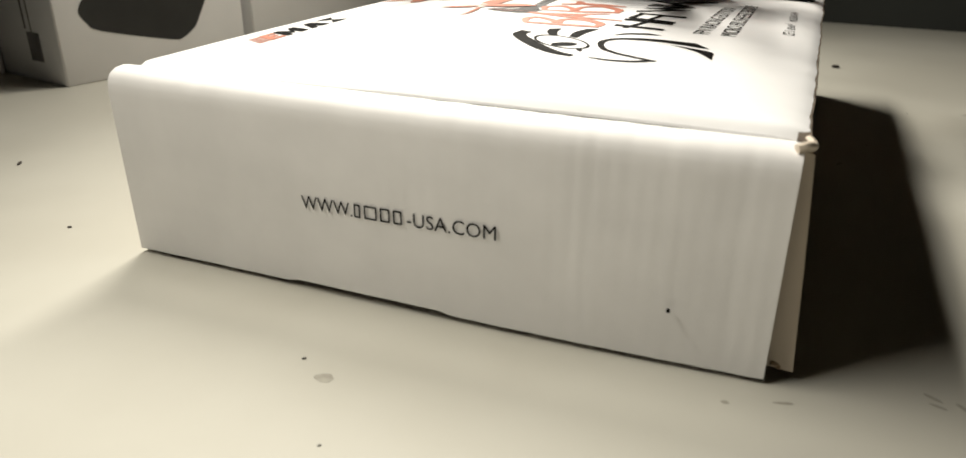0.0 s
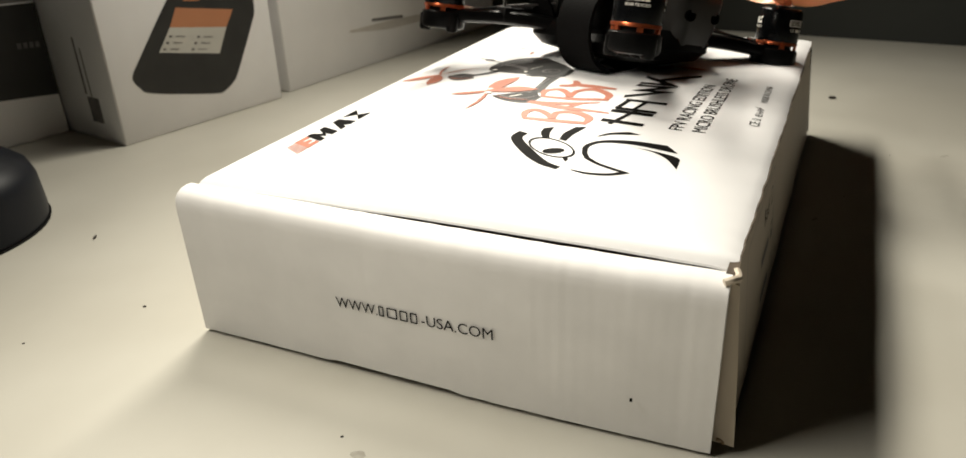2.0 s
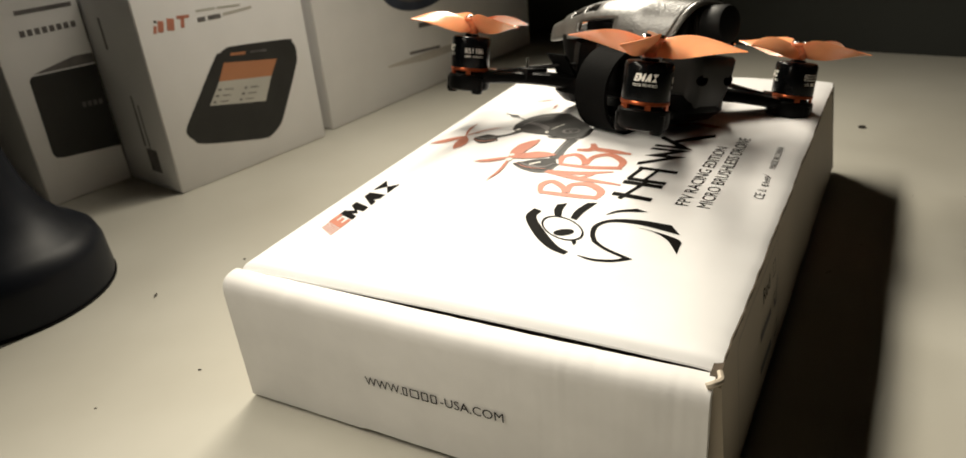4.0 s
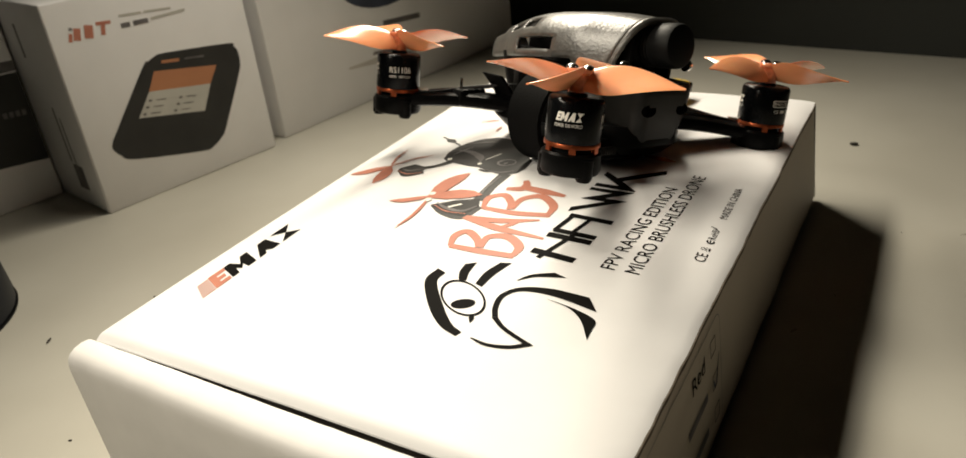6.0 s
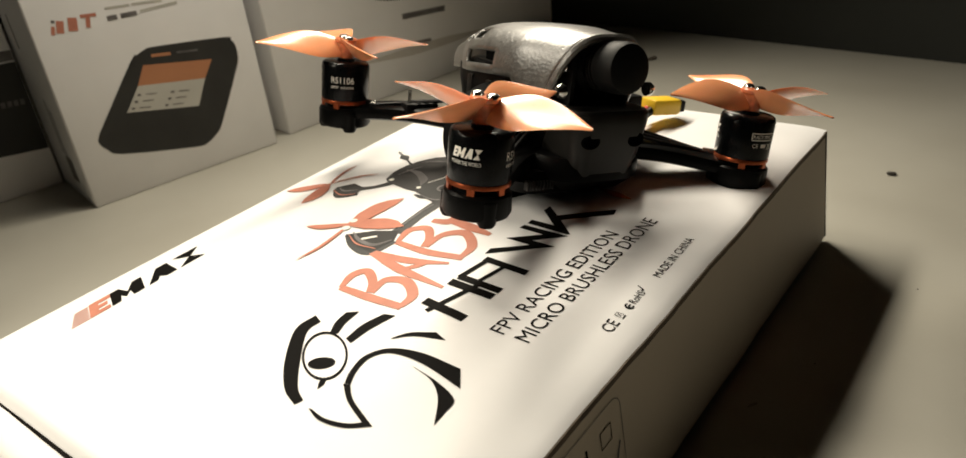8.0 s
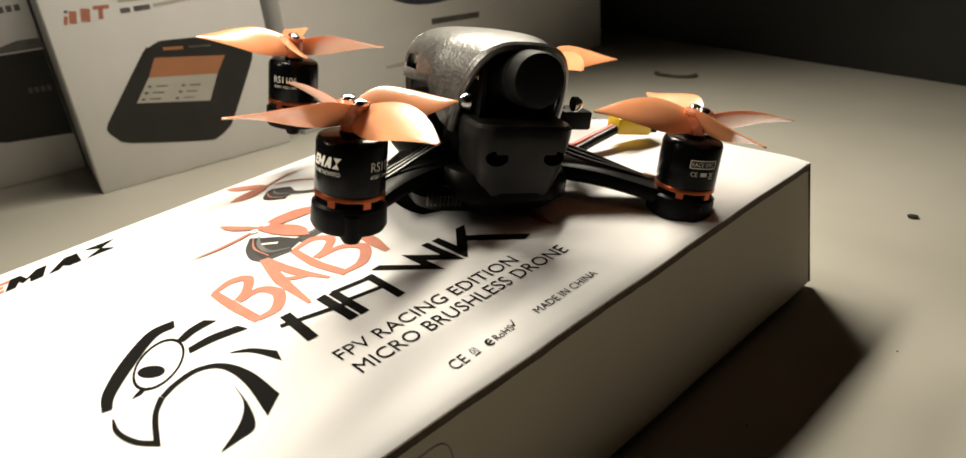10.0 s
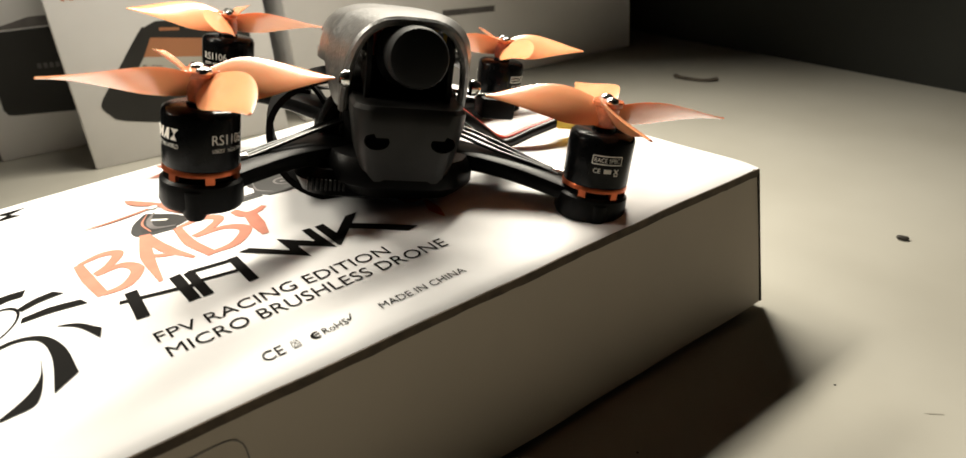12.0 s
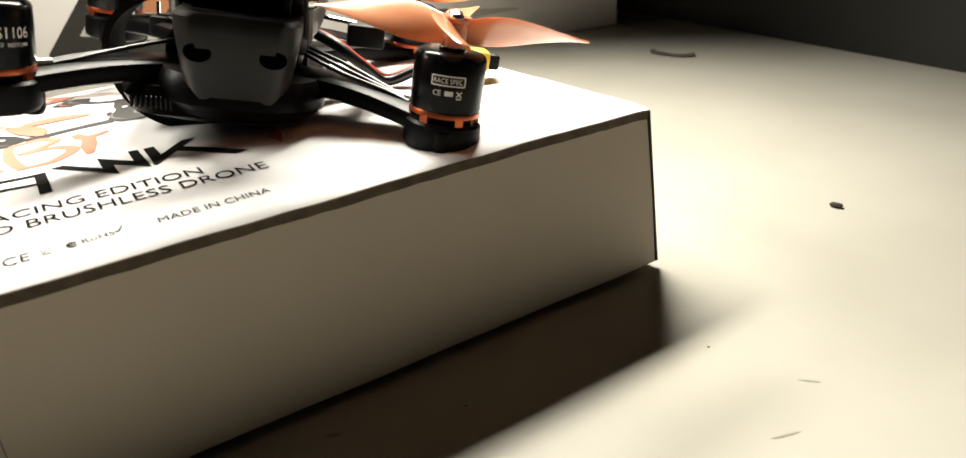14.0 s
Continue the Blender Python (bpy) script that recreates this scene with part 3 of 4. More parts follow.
for n, blade_shape in enumerate(PR):
    printed("picture_print", [blade_shape], print_layer(0.22 + 0.02 * (n % 4)), M_INK_RED, carton, "printed orange propeller blade")
DOTS = [[(x + r * math.cos(t), y + r * math.sin(t)) for t in [2 * math.pi * k / 12 for k in range(12)]] for x, y, r in ((29.7, 113.4, 0.8), (41.0, 112.2, 0.7), (38.1, 89.9, 1.0), (38.9, 86.2, 1.1), (12.6, 104.9, 0.8))]
printed("picture_print", DOTS + [bar_shape(41.3, 115.6, 43.8, 121, 0.3)], print_layer(0.32), M_WHITE_INK, carton, "printed pale dot or line")
printed("picture_print", [bar_shape(47.0, 83.6, 49.6, 86.4, 0.9)], print_layer(0.26), M_WHITE_INK, carton, "unreadable pale print on the pictured motor")

# web address on the front flap: a row of short black bars
def on_front(u, v):
    f = (u + 1.1) / (BW + 0.9)
    return (u, 0.30 + flap_y(f) - 0.3 - 0.018 * (v - 18), v)


def front_at(u0, w0):
    return lambda u, v: on_front(u0 + u, w0 + v + 0.009 * (u0 + u - 41))


part("address_print", letters("WWW.", 10.4, front_at(40.5, 16.7), 2.5), M_INK, carton, "thin black lettering", False)
for start, wide in ((51.2, 1.3), (53.2, 2.5), (56.3, 1.9), (58.8, 1.7)):
    outer, inner = rounded(wide / 2, 1.25, wide / 2, 1.25, 0.2, 2), rounded(wide / 2, 1.25, wide / 2 - 0.32, 0.93, 0.1, 2)
    part("address_print", flat([("strip", outer + outer[:1], inner + inner[:1])], front_at(start, 16.7)), M_INK, carton, "plain black frame in a printed line", False)
part("address_print", letters("-USA.COM", 15.9, front_at(61.4, 16.7), 2.5), M_INK, carton, "thin black lettering", False)


# label with tick boxes on the shaded side
def on_side(u, v):
    k = (u - 3.2) / (BL - 3.2)
    low, mid = 2.6 + 0.9 * k, 1.5 + 0.4 * k
    out = low + (mid - low) * (v - 1.6) / 16.4 if v < 18 else mid + (0.1 - mid) * (v - 18) / 17.6
    return (right_edge(u) + 0.5 * noise.noise((u * 0.05, 2, 2)) + out + 0.14, u, v)


for k in range(3):
    part("tick_box", flat([("strip", *frame_line) for frame_line in [(rounded(67.5 + 0.8 * k, 26.8 - 9.4 * k, 2.0, 2.0, 0.1, 1) + rounded(67.5 + 0.8 * k, 26.8 - 9.4 * k, 2.0, 2.0, 0.1, 1)[:1], rounded(67.5 + 0.8 * k, 26.8 - 9.4 * k, 1.75, 1.75, 0.1, 1) + rounded(67.5 + 0.8 * k, 26.8 - 9.4 * k, 1.75, 1.75, 0.1, 1)[:1])]], on_side), M_INK, carton, "thin black tick box", False)
part("tick_mark", flat([stroke([(67.0, 18.0), (68.6, 15.6), (72.0, 22.4)], [0.7, 1.0, 0.4], 4)], on_side), M_PRINT_B, carton, "blue-black pen tick", False)
edge_line = rounded(48, 17.2, 25.5, 15.6, 3.0, 4)
inner_line = rounded(48, 17.2, 25.3, 15.4, 2.8, 4)
part("label_outline", flat([("strip", edge_line + edge_line[:1], inner_line + inner_line[:1])], on_side), M_INK_GREY, carton, "thin embossed label outline", False)
part("side_label", letters("Red", 9.0, lambda u, v: on_side(52 + u, 24.8 + v), 4.0), M_INK, carton, "printed dark word", False)
for k in range(2):
    part("side_label", flat([bar_shape(48, 17.4 - 9.4 * k, 62, 17.4 - 9.4 * k, 2.2)], on_side), M_INK_GREY, carton, "printed unreadable word", False)
part("paper_speck", lathe([(0, 0.3), (0.25, 0.2), (0.3, -0.3)], 10, at=(0, 0, 0)), M_INK, carton).matrix_local = Matrix.Translation((0.1050, -0.0013, 0.0106))

# ---------------------------------------------------------------- the drone
# local axes: x across, y to the tail, z up; the origin lies between the four propeller hubs
AX = Vector((31.2, 69.3, -17.1)).normalized()
AY = Vector((-73.5, 32.1, -2.1))
AY = (AY - AX * AY.dot(AX)).normalized()
AZ = AX.cross(AY)
POSE = Matrix((AX, AY, AZ)).transposed().to_4x4()
POSE.translation = Vector((61.9, 143.2, 70.1)) * MM
drone = thing("quadcopter", "small black racing quadcopter with orange four-blade propellers", "drone", POSE)
SPAN_X, SPAN_Y = 39.0, 40.1


def blade(length=25.4, root=7.5):
    """One twisted propeller blade along +x, from the hub to a pointed tip."""
    rings = []
    for k in range(15):
        f = k / 14
        r = 1.9 + (length - 1.9) * f
        chord = 1.3 * root * (0.62 + 0.38 * math.sin(math.pi / 2 * min(1, f / 0.34))) * (1 - 0.92 * max(0, (f - 0.34) / 0.66) ** 1.55)
        pitch = radians(50 - 33 * f)
        sweep = 1.1 * math.sin(math.pi * f) - 0.5 * f
        lift = -3.4 + 0.7 * math.sin(math.pi * f) + 0.9 * f
        ring = []
        for n in range(10):
            a = 2 * math.pi * n / 10
            c, th = math.cos(a) * chord / 2, math.sin(a) * (0.42 - 0.22 * f) - 0.35 * math.cos(a) ** 2 * (1 - f)
            ring.append((r, sweep + c * math.cos(pitch) - th * math.sin(pitch), lift + c * math.sin(pitch) + th * math.cos(pitch)))
        rings.append(ring)
    return loft(rings)


BLADE = finish(blade(), "blade", M_PROP)
BLADE_M = finish(blade(), "blade", M_PROP)
for v in BLADE_M.vertices:
    v.co.y = -v.co.y
BLADE_M.flip_normals()
HUB = finish(lathe([(0, -1.0), (3.0, -1.0), (3.2, -1.3), (3.1, -2.0), (2.5, -2.4), (2.3, -6.4), (0, -6.4)], 28), "propeller_hub", M_HUB)
SCREW = finish(lathe([(0, -0.1), (0.7, -0.12), (1.25, -0.4), (1.45, -0.9), (1.45, -1.2), (0, -1.2)], 20), "screw", M_STEEL)
bell = lathe([(0, -6.6), (2.4, -6.6), (2.5, -7.2), (5.9, -7.3), (6.5, -7.7), (6.8, -8.5), (6.8, -17.6), (6.6, -18.0), (6.0, -18.1), (0, -18.1)], 48)
BELL = finish(bell, "bell", M_BELL)
ring = lathe([(6.2, -18.0), (6.75, -18.0), (6.85, -18.3), (6.85, -18.9), (6.4, -19.1), (6.2, -19.0), (6.2, -18.0)], 48)
for k in range(6):
    a = math.pi / 3 * k + 0.3
    q = block(-0.8, 0.8, -0.4, 0.4, -20.4, -18.8)
    for v in q.verts:
        v.co = Matrix.Rotation(a, 3, "Z") @ (v.co + Vector((0, 6.3, 0)))
    tmp = bpy.data.meshes.new("t")
    q.to_mesh(tmp)
    q.free()
    ring.from_mesh(tmp)
    bpy.data.meshes.remove(tmp)
FLANGE = finish(ring, "flange", M_COPPER)
CORE = finish(lathe([(0, -18), (5.2, -18.0), (5.2, -21.6), (0, -21.6)], 24), "winding", M_RUBBER)
SLOT = finish(block(-0.9, 0.9, 6.2, 6.6, -8.9, -7.9, 0.2), "slot", M_STEEL)


def mesh_part(name, me, parent, m=None, label=""):
    ob = new(name, me)
    ob.parent = parent
    if m is not None:
        ob.matrix_local = m
    if label:
        ob["label"] = label
    return ob


def round_map(turn, z):
    """Wraps writing round a motor bell."""
    def place(u, v):
        a = turn + u / 6.9
        return (6.9 * math.cos(a), 6.9 * math.sin(a), z + v)
    return place


def round_bar(x0, y0, x1, y1, w):
    return stroke([(x0 + (x1 - x0) * k / 8, y0 + (y1 - y0) * k / 8) for k in range(9)], [w, w], 1, False)


def motor(x, y, turn, mirrored, text_turns):
    m = new("motor")
    m.empty_display_size = 0.005
    m.parent = drone
    m.matrix_local = Matrix.Translation((x * MM, y * MM, 0))
    mesh_part("bell", BELL, m)
    mesh_part("flange", FLANGE, m, label="orange metal ring with short teeth")
    mesh_part("winding", CORE, m, label="dark windings")
    for k in range(3):
        mesh_part("slot", SLOT, m, Matrix.Rotation(turn + 2.1 * k, 4, "Z"))
    brand, code, spec = text_turns
    at = round_map(brand, -12.5)
    part("bell_print", flat(red_blocks[:4] + black_blocks, lambda u, v: at((u - 4.0) * 0.21, v * 0.34)), M_WHITE_INK, m, "white blocks of the brand mark", False)
    part("bell_print", letters("POWER THE WORLD", 6.8, round_map(brand, -13.9), 0.8), M_WHITE_INK, m, "white lettering", False)
    part("bell_print", letters("RS1106", 6.6, round_map(code, -12.9), 1.8), M_WHITE_INK, m, "grey lettering", False)
    part("bell_print", letters("6000KV", 2.3, round_map(code, -14.3), 0.75), M_WHITE_INK, m, "grey lettering", False)
    part("bell_print", letters("MADE IN CHINA", 3.6, round_map(code + 0.42, -14.3), 0.7), M_WHITE_INK, m, "grey lettering", False)
    part("bell_print", letters("RACE SPEC", 5.4, round_map(spec + 0.05, -12.3), 0.9), M_WHITE_INK, m, "grey lettering", False)
    part("bell_print", flat([round_bar(0, 0, 6.2, 0, 0.22), round_bar(0, 1.7, 6.2, 1.7, 0.22), round_bar(0, 0, 0, 1.7, 0.22), round_bar(6.2, 0, 6.2, 1.7, 0.22)], round_map(spec, -12.7)), M_WHITE_INK, m, "thin grey frame", False)
    part("bell_print", letters("CE", 1.5, round_map(spec + 0.06, -14.6), 1.0), M_WHITE_INK, m, "grey lettering", False)
    part("bell_print", flat([round_bar(2.6, 0.5, 4.2, 0.5, 0.9), round_bar(4.8, 0, 5.8, 1.0, 0.25), round_bar(5.8, 0, 4.8, 1.0, 0.25), round_bar(4.8, -0.3, 5.8, -0.3, 0.25)], round_map(spec, -14.6)), M_WHITE_INK, m, "grey symbols", False)
    p = new("propeller")
    p.empty_display_size = 0.005
    p.parent = drone
    p.matrix_local = Matrix.Translation((x * MM, y * MM, 0)) @ Matrix.Rotation(turn, 4, "Z")
    p["label"] = "orange translucent four-blade propeller"
    mesh_part("propeller_hub", HUB, p)
    for k in range(4):
        mesh_part("blade", BLADE_M if mirrored else BLADE, p, Matrix.Rotation(math.pi / 2 * k, 4, "Z"))
    for s in (-1, 1):
        mesh_part("screw", SCREW, p, Matrix.Translation((0, s * 2.0 * MM, 0)), "bright steel screw")
    return m


d2 = radians
motor(-SPAN_X, -SPAN_Y, d2(22), False, (d2(185), d2(290), d2(20)))
motor(SPAN_X, -SPAN_Y, d2(-7), True, (d2(100), d2(40), d2(236)))
motor(-SPAN_X, SPAN_Y, d2(-3), True, (d2(120), d2(215), d2(20)))
motor(SPAN_X, SPAN_Y, d2(0), False, (d2(120), d2(70), d2(285)))

# arms: tapered beams from the middle plate to the motor seats
def arm(sx, sy):
    a, b = Vector((sx * 9, sy * 13, -20.6)), Vector((sx * SPAN_X, sy * SPAN_Y, -21.6))
    mid = a.lerp(b, 0.5) + Vector((0, 0, 1.0))
    line = curve_points([a, mid, b], 8)
    d = (b - a).normalized()
    side = Vector((-d.y, d.x, 0)).normalized()
    rings = []
    n = len(line) - 1
    for i, p in enumerate(line):
        f = i / n
        w, h = 6.6 - 7.0 * f + 6.2 * f * f, 3.7 - 1.1 * f + 0.6 * f * f
        ring = []
        for k in range(12):
            t = 2 * math.pi * k / 12
            ring.append(p + side * w * math.copysign(abs(math.cos(t)) ** 0.6, math.cos(t)) + Vector((0, 0, 1)) * (h * 0.7) * math.copysign(abs(math.sin(t)) ** 0.6, math.sin(t)))
        rings.append(ring)
    ob = part("arm", loft(rings), M_CARBON, drone)
    x, y = b.x, b.y
    seat = lathe([(0, -20.2), (6.7, -20.2), (7.3, -20.7), (7.5, -24.6), (7.0, -25.6), (6.0, -26.0), (0, -26.0)], 32, at=(x, y, 0))
    part("motor_seat", seat, M_CARBON, ob)
    for k in range(3):
        t = 2 * math.pi * k / 3 + 0.4
        part("screw_boss", lathe([(0, -27.0), (1.6, -26.9), (2.1, -26.0), (2.1, -21.5), (0, -21.5)], 16, at=(x + 5.7 * math.cos(t), y + 5.7 * math.sin(t), 0)), M_CARBON, ob)
    # three motor leads and the bright soldered joint near the motor
    for k in (-1, 0, 1):
        o = side * k * 1.3
        pts = [a + o * 1.5 + Vector((0, 0, 7.0)), a.lerp(b, 0.35) + o * 1.2 + Vector((0, 0, 5.0 + 0.5 * k)), a.lerp(b, 0.66) + o * 0.8 + Vector((0, 0, 3.4)), a.lerp(b, 0.80) + o * 0.6 + Vector((0, 0, 2.6))]
        part("lead", tube(pts, 0.42, 8), M_WIRE_K, ob)
    j = a.lerp(b, 0.80) + Vector((0, 0, 2.9))
    part("solder_joint", tube([j - d * 1.6 + side * 0.5, j + d * 1.6 + side * 0.3], 0.85, 8, 2), M_SOLDER, ob, "bright tinned joint")


for sx in (-1, 1):
    for sy in (-1, 1):
        arm(sx, sy)

# middle plate and lower hull
bm = loft([[(x, y, z) for x, y in rounded(0, -4, hx, hy, r)] for hx, hy, r, z in ((9, 20, 8, -28.4), (14, 27, 11, -27.0), (16.5, 30, 12, -24.0), (16.5, 30, 12, -21.0), (15, 29, 11, -18.6))])
part("frame_plate", bm, M_CARBON, drone)
bm = loft([[(x, y, z) for x, y in rounded(0, cy, hx, hy, r)] for hx, hy, r, cy, z in ((11, 22, 7, -1, -19.0), (12.2, 25, 8, -1, -14.0), (12.4, 26, 8, 0, -8.0), (11.4, 26, 8, 2, -4.6), (9, 22, 7, 2, -3.0))])
hull = part("hull", bm, M_CARBON, drone, "glossy black lower shell")
for sy in (-16, -6, 4, 14):
    for sx in (-1, 1):
        part("hull_rib", block(sx * 12.0 - 0.6, sx * 12.0 + 0.6, sy - 1.2, sy + 1.2, -17.5, -6.5, 0.4), M_BODY, hull)
# front housing that holds the camera
rings = []
for z, hx, hy, cy, r in ((-25.4, 7.6, 6.5, -25, 3), (-24.2, 8.6, 8.0, -25.4, 3.4), (-17, 10.2, 9.4, -26, 4), (-10, 11.4, 9.8, -26.0, 4), (-7.4, 11.6, 9.8, -26, 4), (-6.6, 11.0, 9.2, -26, 4)):
    rings.append([(x, y, z) for x, y in rounded(0, cy, hx, hy, r)])
housing = part("front_housing", loft(rings), M_BODY, drone, "dark grey moulded front housing")
for sx in (-1, 1):
    # no recess is cut: a black disc paints the hole's shade
    b = lathe([(0, 0), (1.7, 0), (1.9, -0.4), (1.7, -2.4), (0, -2.4)], 20)
    for v in b.verts:
        v.co.x *= 1.4
    for v in b.verts:
        v.co = Matrix.Rotation(radians(90), 3, "X") @ v.co + Vector((sx * 6.6, -35.64, -13.6))
    part("screw_hole", b, M_HOLE, housing, "black disc for the shade in a screw hole")
    part("foot_stud", lathe([(0, -27.0), (1.5, -26.8), (1.8, -26.0), (1.8, -24), (0, -24)], 18, at=(sx * 5.5, -25, 0)), M_STEEL, housing, "bright screw head")
    part("side_screw", lathe([(0, 1.2), (1.1, 1.1), (1.7, 0.2), (1.7, -0.8), (0, -0.8)], 16), M_STEEL, housing, "bright screw head").matrix_local = Matrix.Translation((sx * 13.2 * MM, -0.0300, -0.0026)) @ Matrix.Rotation(radians(90) * sx, 4, "Y")

# canopy: an arched shell, open in front, with cut-outs at the tail
def canopy_ring(s):
    """Arch at the distance s from the front rim: half width, crown height, lower edge."""
    f = s / 62
    w = 13.2 + 4.0 * math.sin(math.pi * min(1, f * 1.2)) - 5.0 * max(0, f - 0.55) ** 1.5 / 0.3
    top = 9.8 + 0.5 * math.sin(math.pi * min(1, f * 2.4)) - 2.0 * max(0, f - 0.2) - 20.0 * max(0, f - 0.42) ** 1.75
    if f < 0.22:
        low = -10.5 + 7.9 * (f / 0.22) ** 2.2
    else:
        low = -2.6 - 5.0 * ((f - 0.22) / 0.78) ** 1.3
    return w, top, low


bm = bmesh.new()
NS, NA = 36, 36
rows = []
for i in range(NS + 1):
    s = 62 * i / NS
    w, top, low = canopy_ring(s)
    row = []
    for j in range(NA + 1):
        t = math.pi * j / NA
        c, q = math.cos(t), math.sin(t)
        z = low + (top - low) * abs(q) ** 0.72
        x = w * math.copysign(abs(c) ** 0.62, c)
        lean = -5.0 * (z - 3) / 12 * max(0, 1 - s / 26) ** 1.3
        row.append(bm.verts.new((x, -26.5 + s * 0.945 + lean, z)))
    rows.append(row)
for i in range(NS):
    for j in range(NA):
        f, t = i / NS, j / NA
        hole = (0.50 < f < 0.62 or 0.66 < f < 0.80) and (0.20 < t < 0.31 or 0.69 < t < 0.80)
        hole = hole or (0.34 < f < 0.66 and (0.03 < t < 0.12 or 0.88 < t < 0.97))
        hole = hole or (f > 0.88 and 0.24 < t < 0.76)
        if not hole:
            bm.faces.new((rows[i][j], rows[i + 1][j], rows[i + 1][j + 1], rows[i][j + 1]))
bmesh.ops.recalc_face_normals(bm, faces=bm.faces)
canopy = part("canopy", bm, M_CANOPY, drone, "grained black plastic canopy")
mod = canopy.modifiers.new("thickness", "SOLIDIFY")
mod.thickness, mod.offset = 0.0013, -1
# raised rim round the front opening
w, top, low = canopy_ring(0)
rimline = []
for j in range(33):
    t = math.pi * j / 32
    c, q = math.cos(t), math.sin(t)
    z = low + (top - low) * abs(q) ** 0.72
    rimline.append((0.95 * w * math.copysign(abs(c) ** 0.62, c), -26.7 - 5.0 * (z - 3) / 12, z - 0.4))
part("rim", tube(rimline, 1.0, 8, 2), M_CANOPY, canopy)

# camera: barrel and a capped lens
def along_front(profile, x, y, z, tilt):
    b = lathe(profile, 40)
    m = Matrix.Translation((x, y, z)) @ Matrix.Rotation(radians(90 - tilt), 4, "X")
    bmesh.ops.transform(b, matrix=m, verts=b.verts)
    return b


lens = part("camera", along_front([(0, 0), (6.6, 0), (7.0, 1.5), (7.0, 4), (5.2, 5.5), (5.2, 6.5), (0, 6.5)], 0, -22, 2.0, 6), M_RUBBER, drone, "black camera module")
part("lens_cap", along_front([(0, 16.0), (4.4, 15.9), (5.6, 15.4), (6.0, 14.4), (6.0, 9.0), (5.4, 8.2), (5.0, 5.6), (0, 5.6)], 0, -22, 2.0, 6), M_RUBBER, lens, "matt black lens cap")
for k in range(4):
    z0 = 5.0 + 1.1 * k
    part("focus_ring", along_front([(4.9, z0), (5.7, z0 + 0.1), (5.7, z0 + 0.6), (4.9, z0 + 0.7), (4.9, z0)], 0, -22, 2.0, 6), M_BODY, lens)
for sx in (-1, 1):
    part("camera_bracket", loft([[(sx * x, y, z) for y, z in rounded(-23.5, -0.5, 4.6, 7.0, 2.0, 3)] for x in (7.9, 8.9)]), M_RUBBER, lens)
    screw_turn = Matrix.Translation((sx * 8.9 * MM, -0.0245, 0.002)) @ Matrix.Rotation(radians(90) * sx, 4, "Y")
    part("bracket_screw", lathe([(0, 0.9), (1.0, 0.8), (1.5, 0.2), (1.5, -0.4), (0, -0.4)], 16), M_STEEL, lens, "bright screw head").matrix_local = screw_turn

# electronics inside the canopy
part("circuit_board", block(-9, 9, -18, 20, -12, -10.4, 0.3), M_BODY, drone, "dark circuit board")
part("circuit_board", block(-8.5, 8.5, -16, 18, -4, -2.6, 0.3), M_BODY, drone, "dark circuit board")
part("electronics_tower", block(-7, 7, -10, 16, -18.6, 1, 0.8), M_RUBBER, drone, "dark stacked electronics")
for k, (c, x0) in enumerate(((M_YELLOW, -8.6), (M_WIRE_R, -6.4), (M_WIRE_R, -4.6), (M_WIRE_K, -7.4), (M_WHITE_INK, 8.4), (M_YELLOW, 7.0))):
    part("wire", tube([(x0, -19, 1), (x0 * 1.1, -23.0, 5.6 + 0.7 * (k % 2)), (x0 * 1.0, -20, 7.6), (x0 * 0.7, -12, 4)], 0.6, 8), c, drone)

# battery strap: a loop under the body and its loose end
rings = []
for k in range(49):
    t = 2 * math.pi * k / 48
    ring = []
    for r, dy in ((0.7, 0.0), (0.7, 13.0), (-0.7, 13.0), (-0.7, 0.0)):
        wave = 0.5 * math.sin(3 * t + 0.5)
        ring.append((-12.0 + (15.6 + r + wave) * math.cos(t), -15 + 1.0 * dy + 0.6 * math.sin(2 * t), -19.6 + (13.8 + r) * math.sin(t)))
    rings.append(ring)
part("strap", loft(rings, False), M_WEB, drone, "woven black battery strap in a loop")
rings = []
for k in range(25):
    f = k / 24
    ring = []
    for r, dy in ((0.6, 0.0), (0.6, 11.0), (-0.6, 11.0), (-0.6, 0.0)):
        ring.append((-20 + 9 * f + 1.5 * math.sin(math.pi * f) + r, 12 + dy * 0.8, -11 - 14 * f))
    rings.append(ring)
part("strap", loft(rings), M_WEB, drone, "loose end of the woven strap")

# made-up dark filler between strap and hull, so the loop looks dark, not hollow
filler_rings = [[(-7.0 + q * 9.5 * math.cos(t), y, -19.0 + q * 10.5 * math.sin(t)) for t in [2 * math.pi * k / 28 for k in range(28)]] for q, y in ((0.88, -14.6), (1.0, -13.4), (1.0, -4.0), (0.9, -2.8))]
part("loop_filler", loft(filler_rings), M_WEB, drone, "added matt black filler inside the strap loop")

# battery lead with its yellow plug, and the black balance plug
for c, o in ((M_WIRE_R, 0.0), (M_WIRE_K, 2.0)):
    part("battery_lead", tube([(8, 6 + o * 0.3, -12), (17.5, 1 - o, -14.5), (24, 0 - o, -18.4), (30.5, 1.6 - o * 0.8, -21.6 - o * 0.3), (38, 1.6 - o, -18.5), (46, 3 - o * 0.8, -15.4)], 1.25, 10), c, drone)
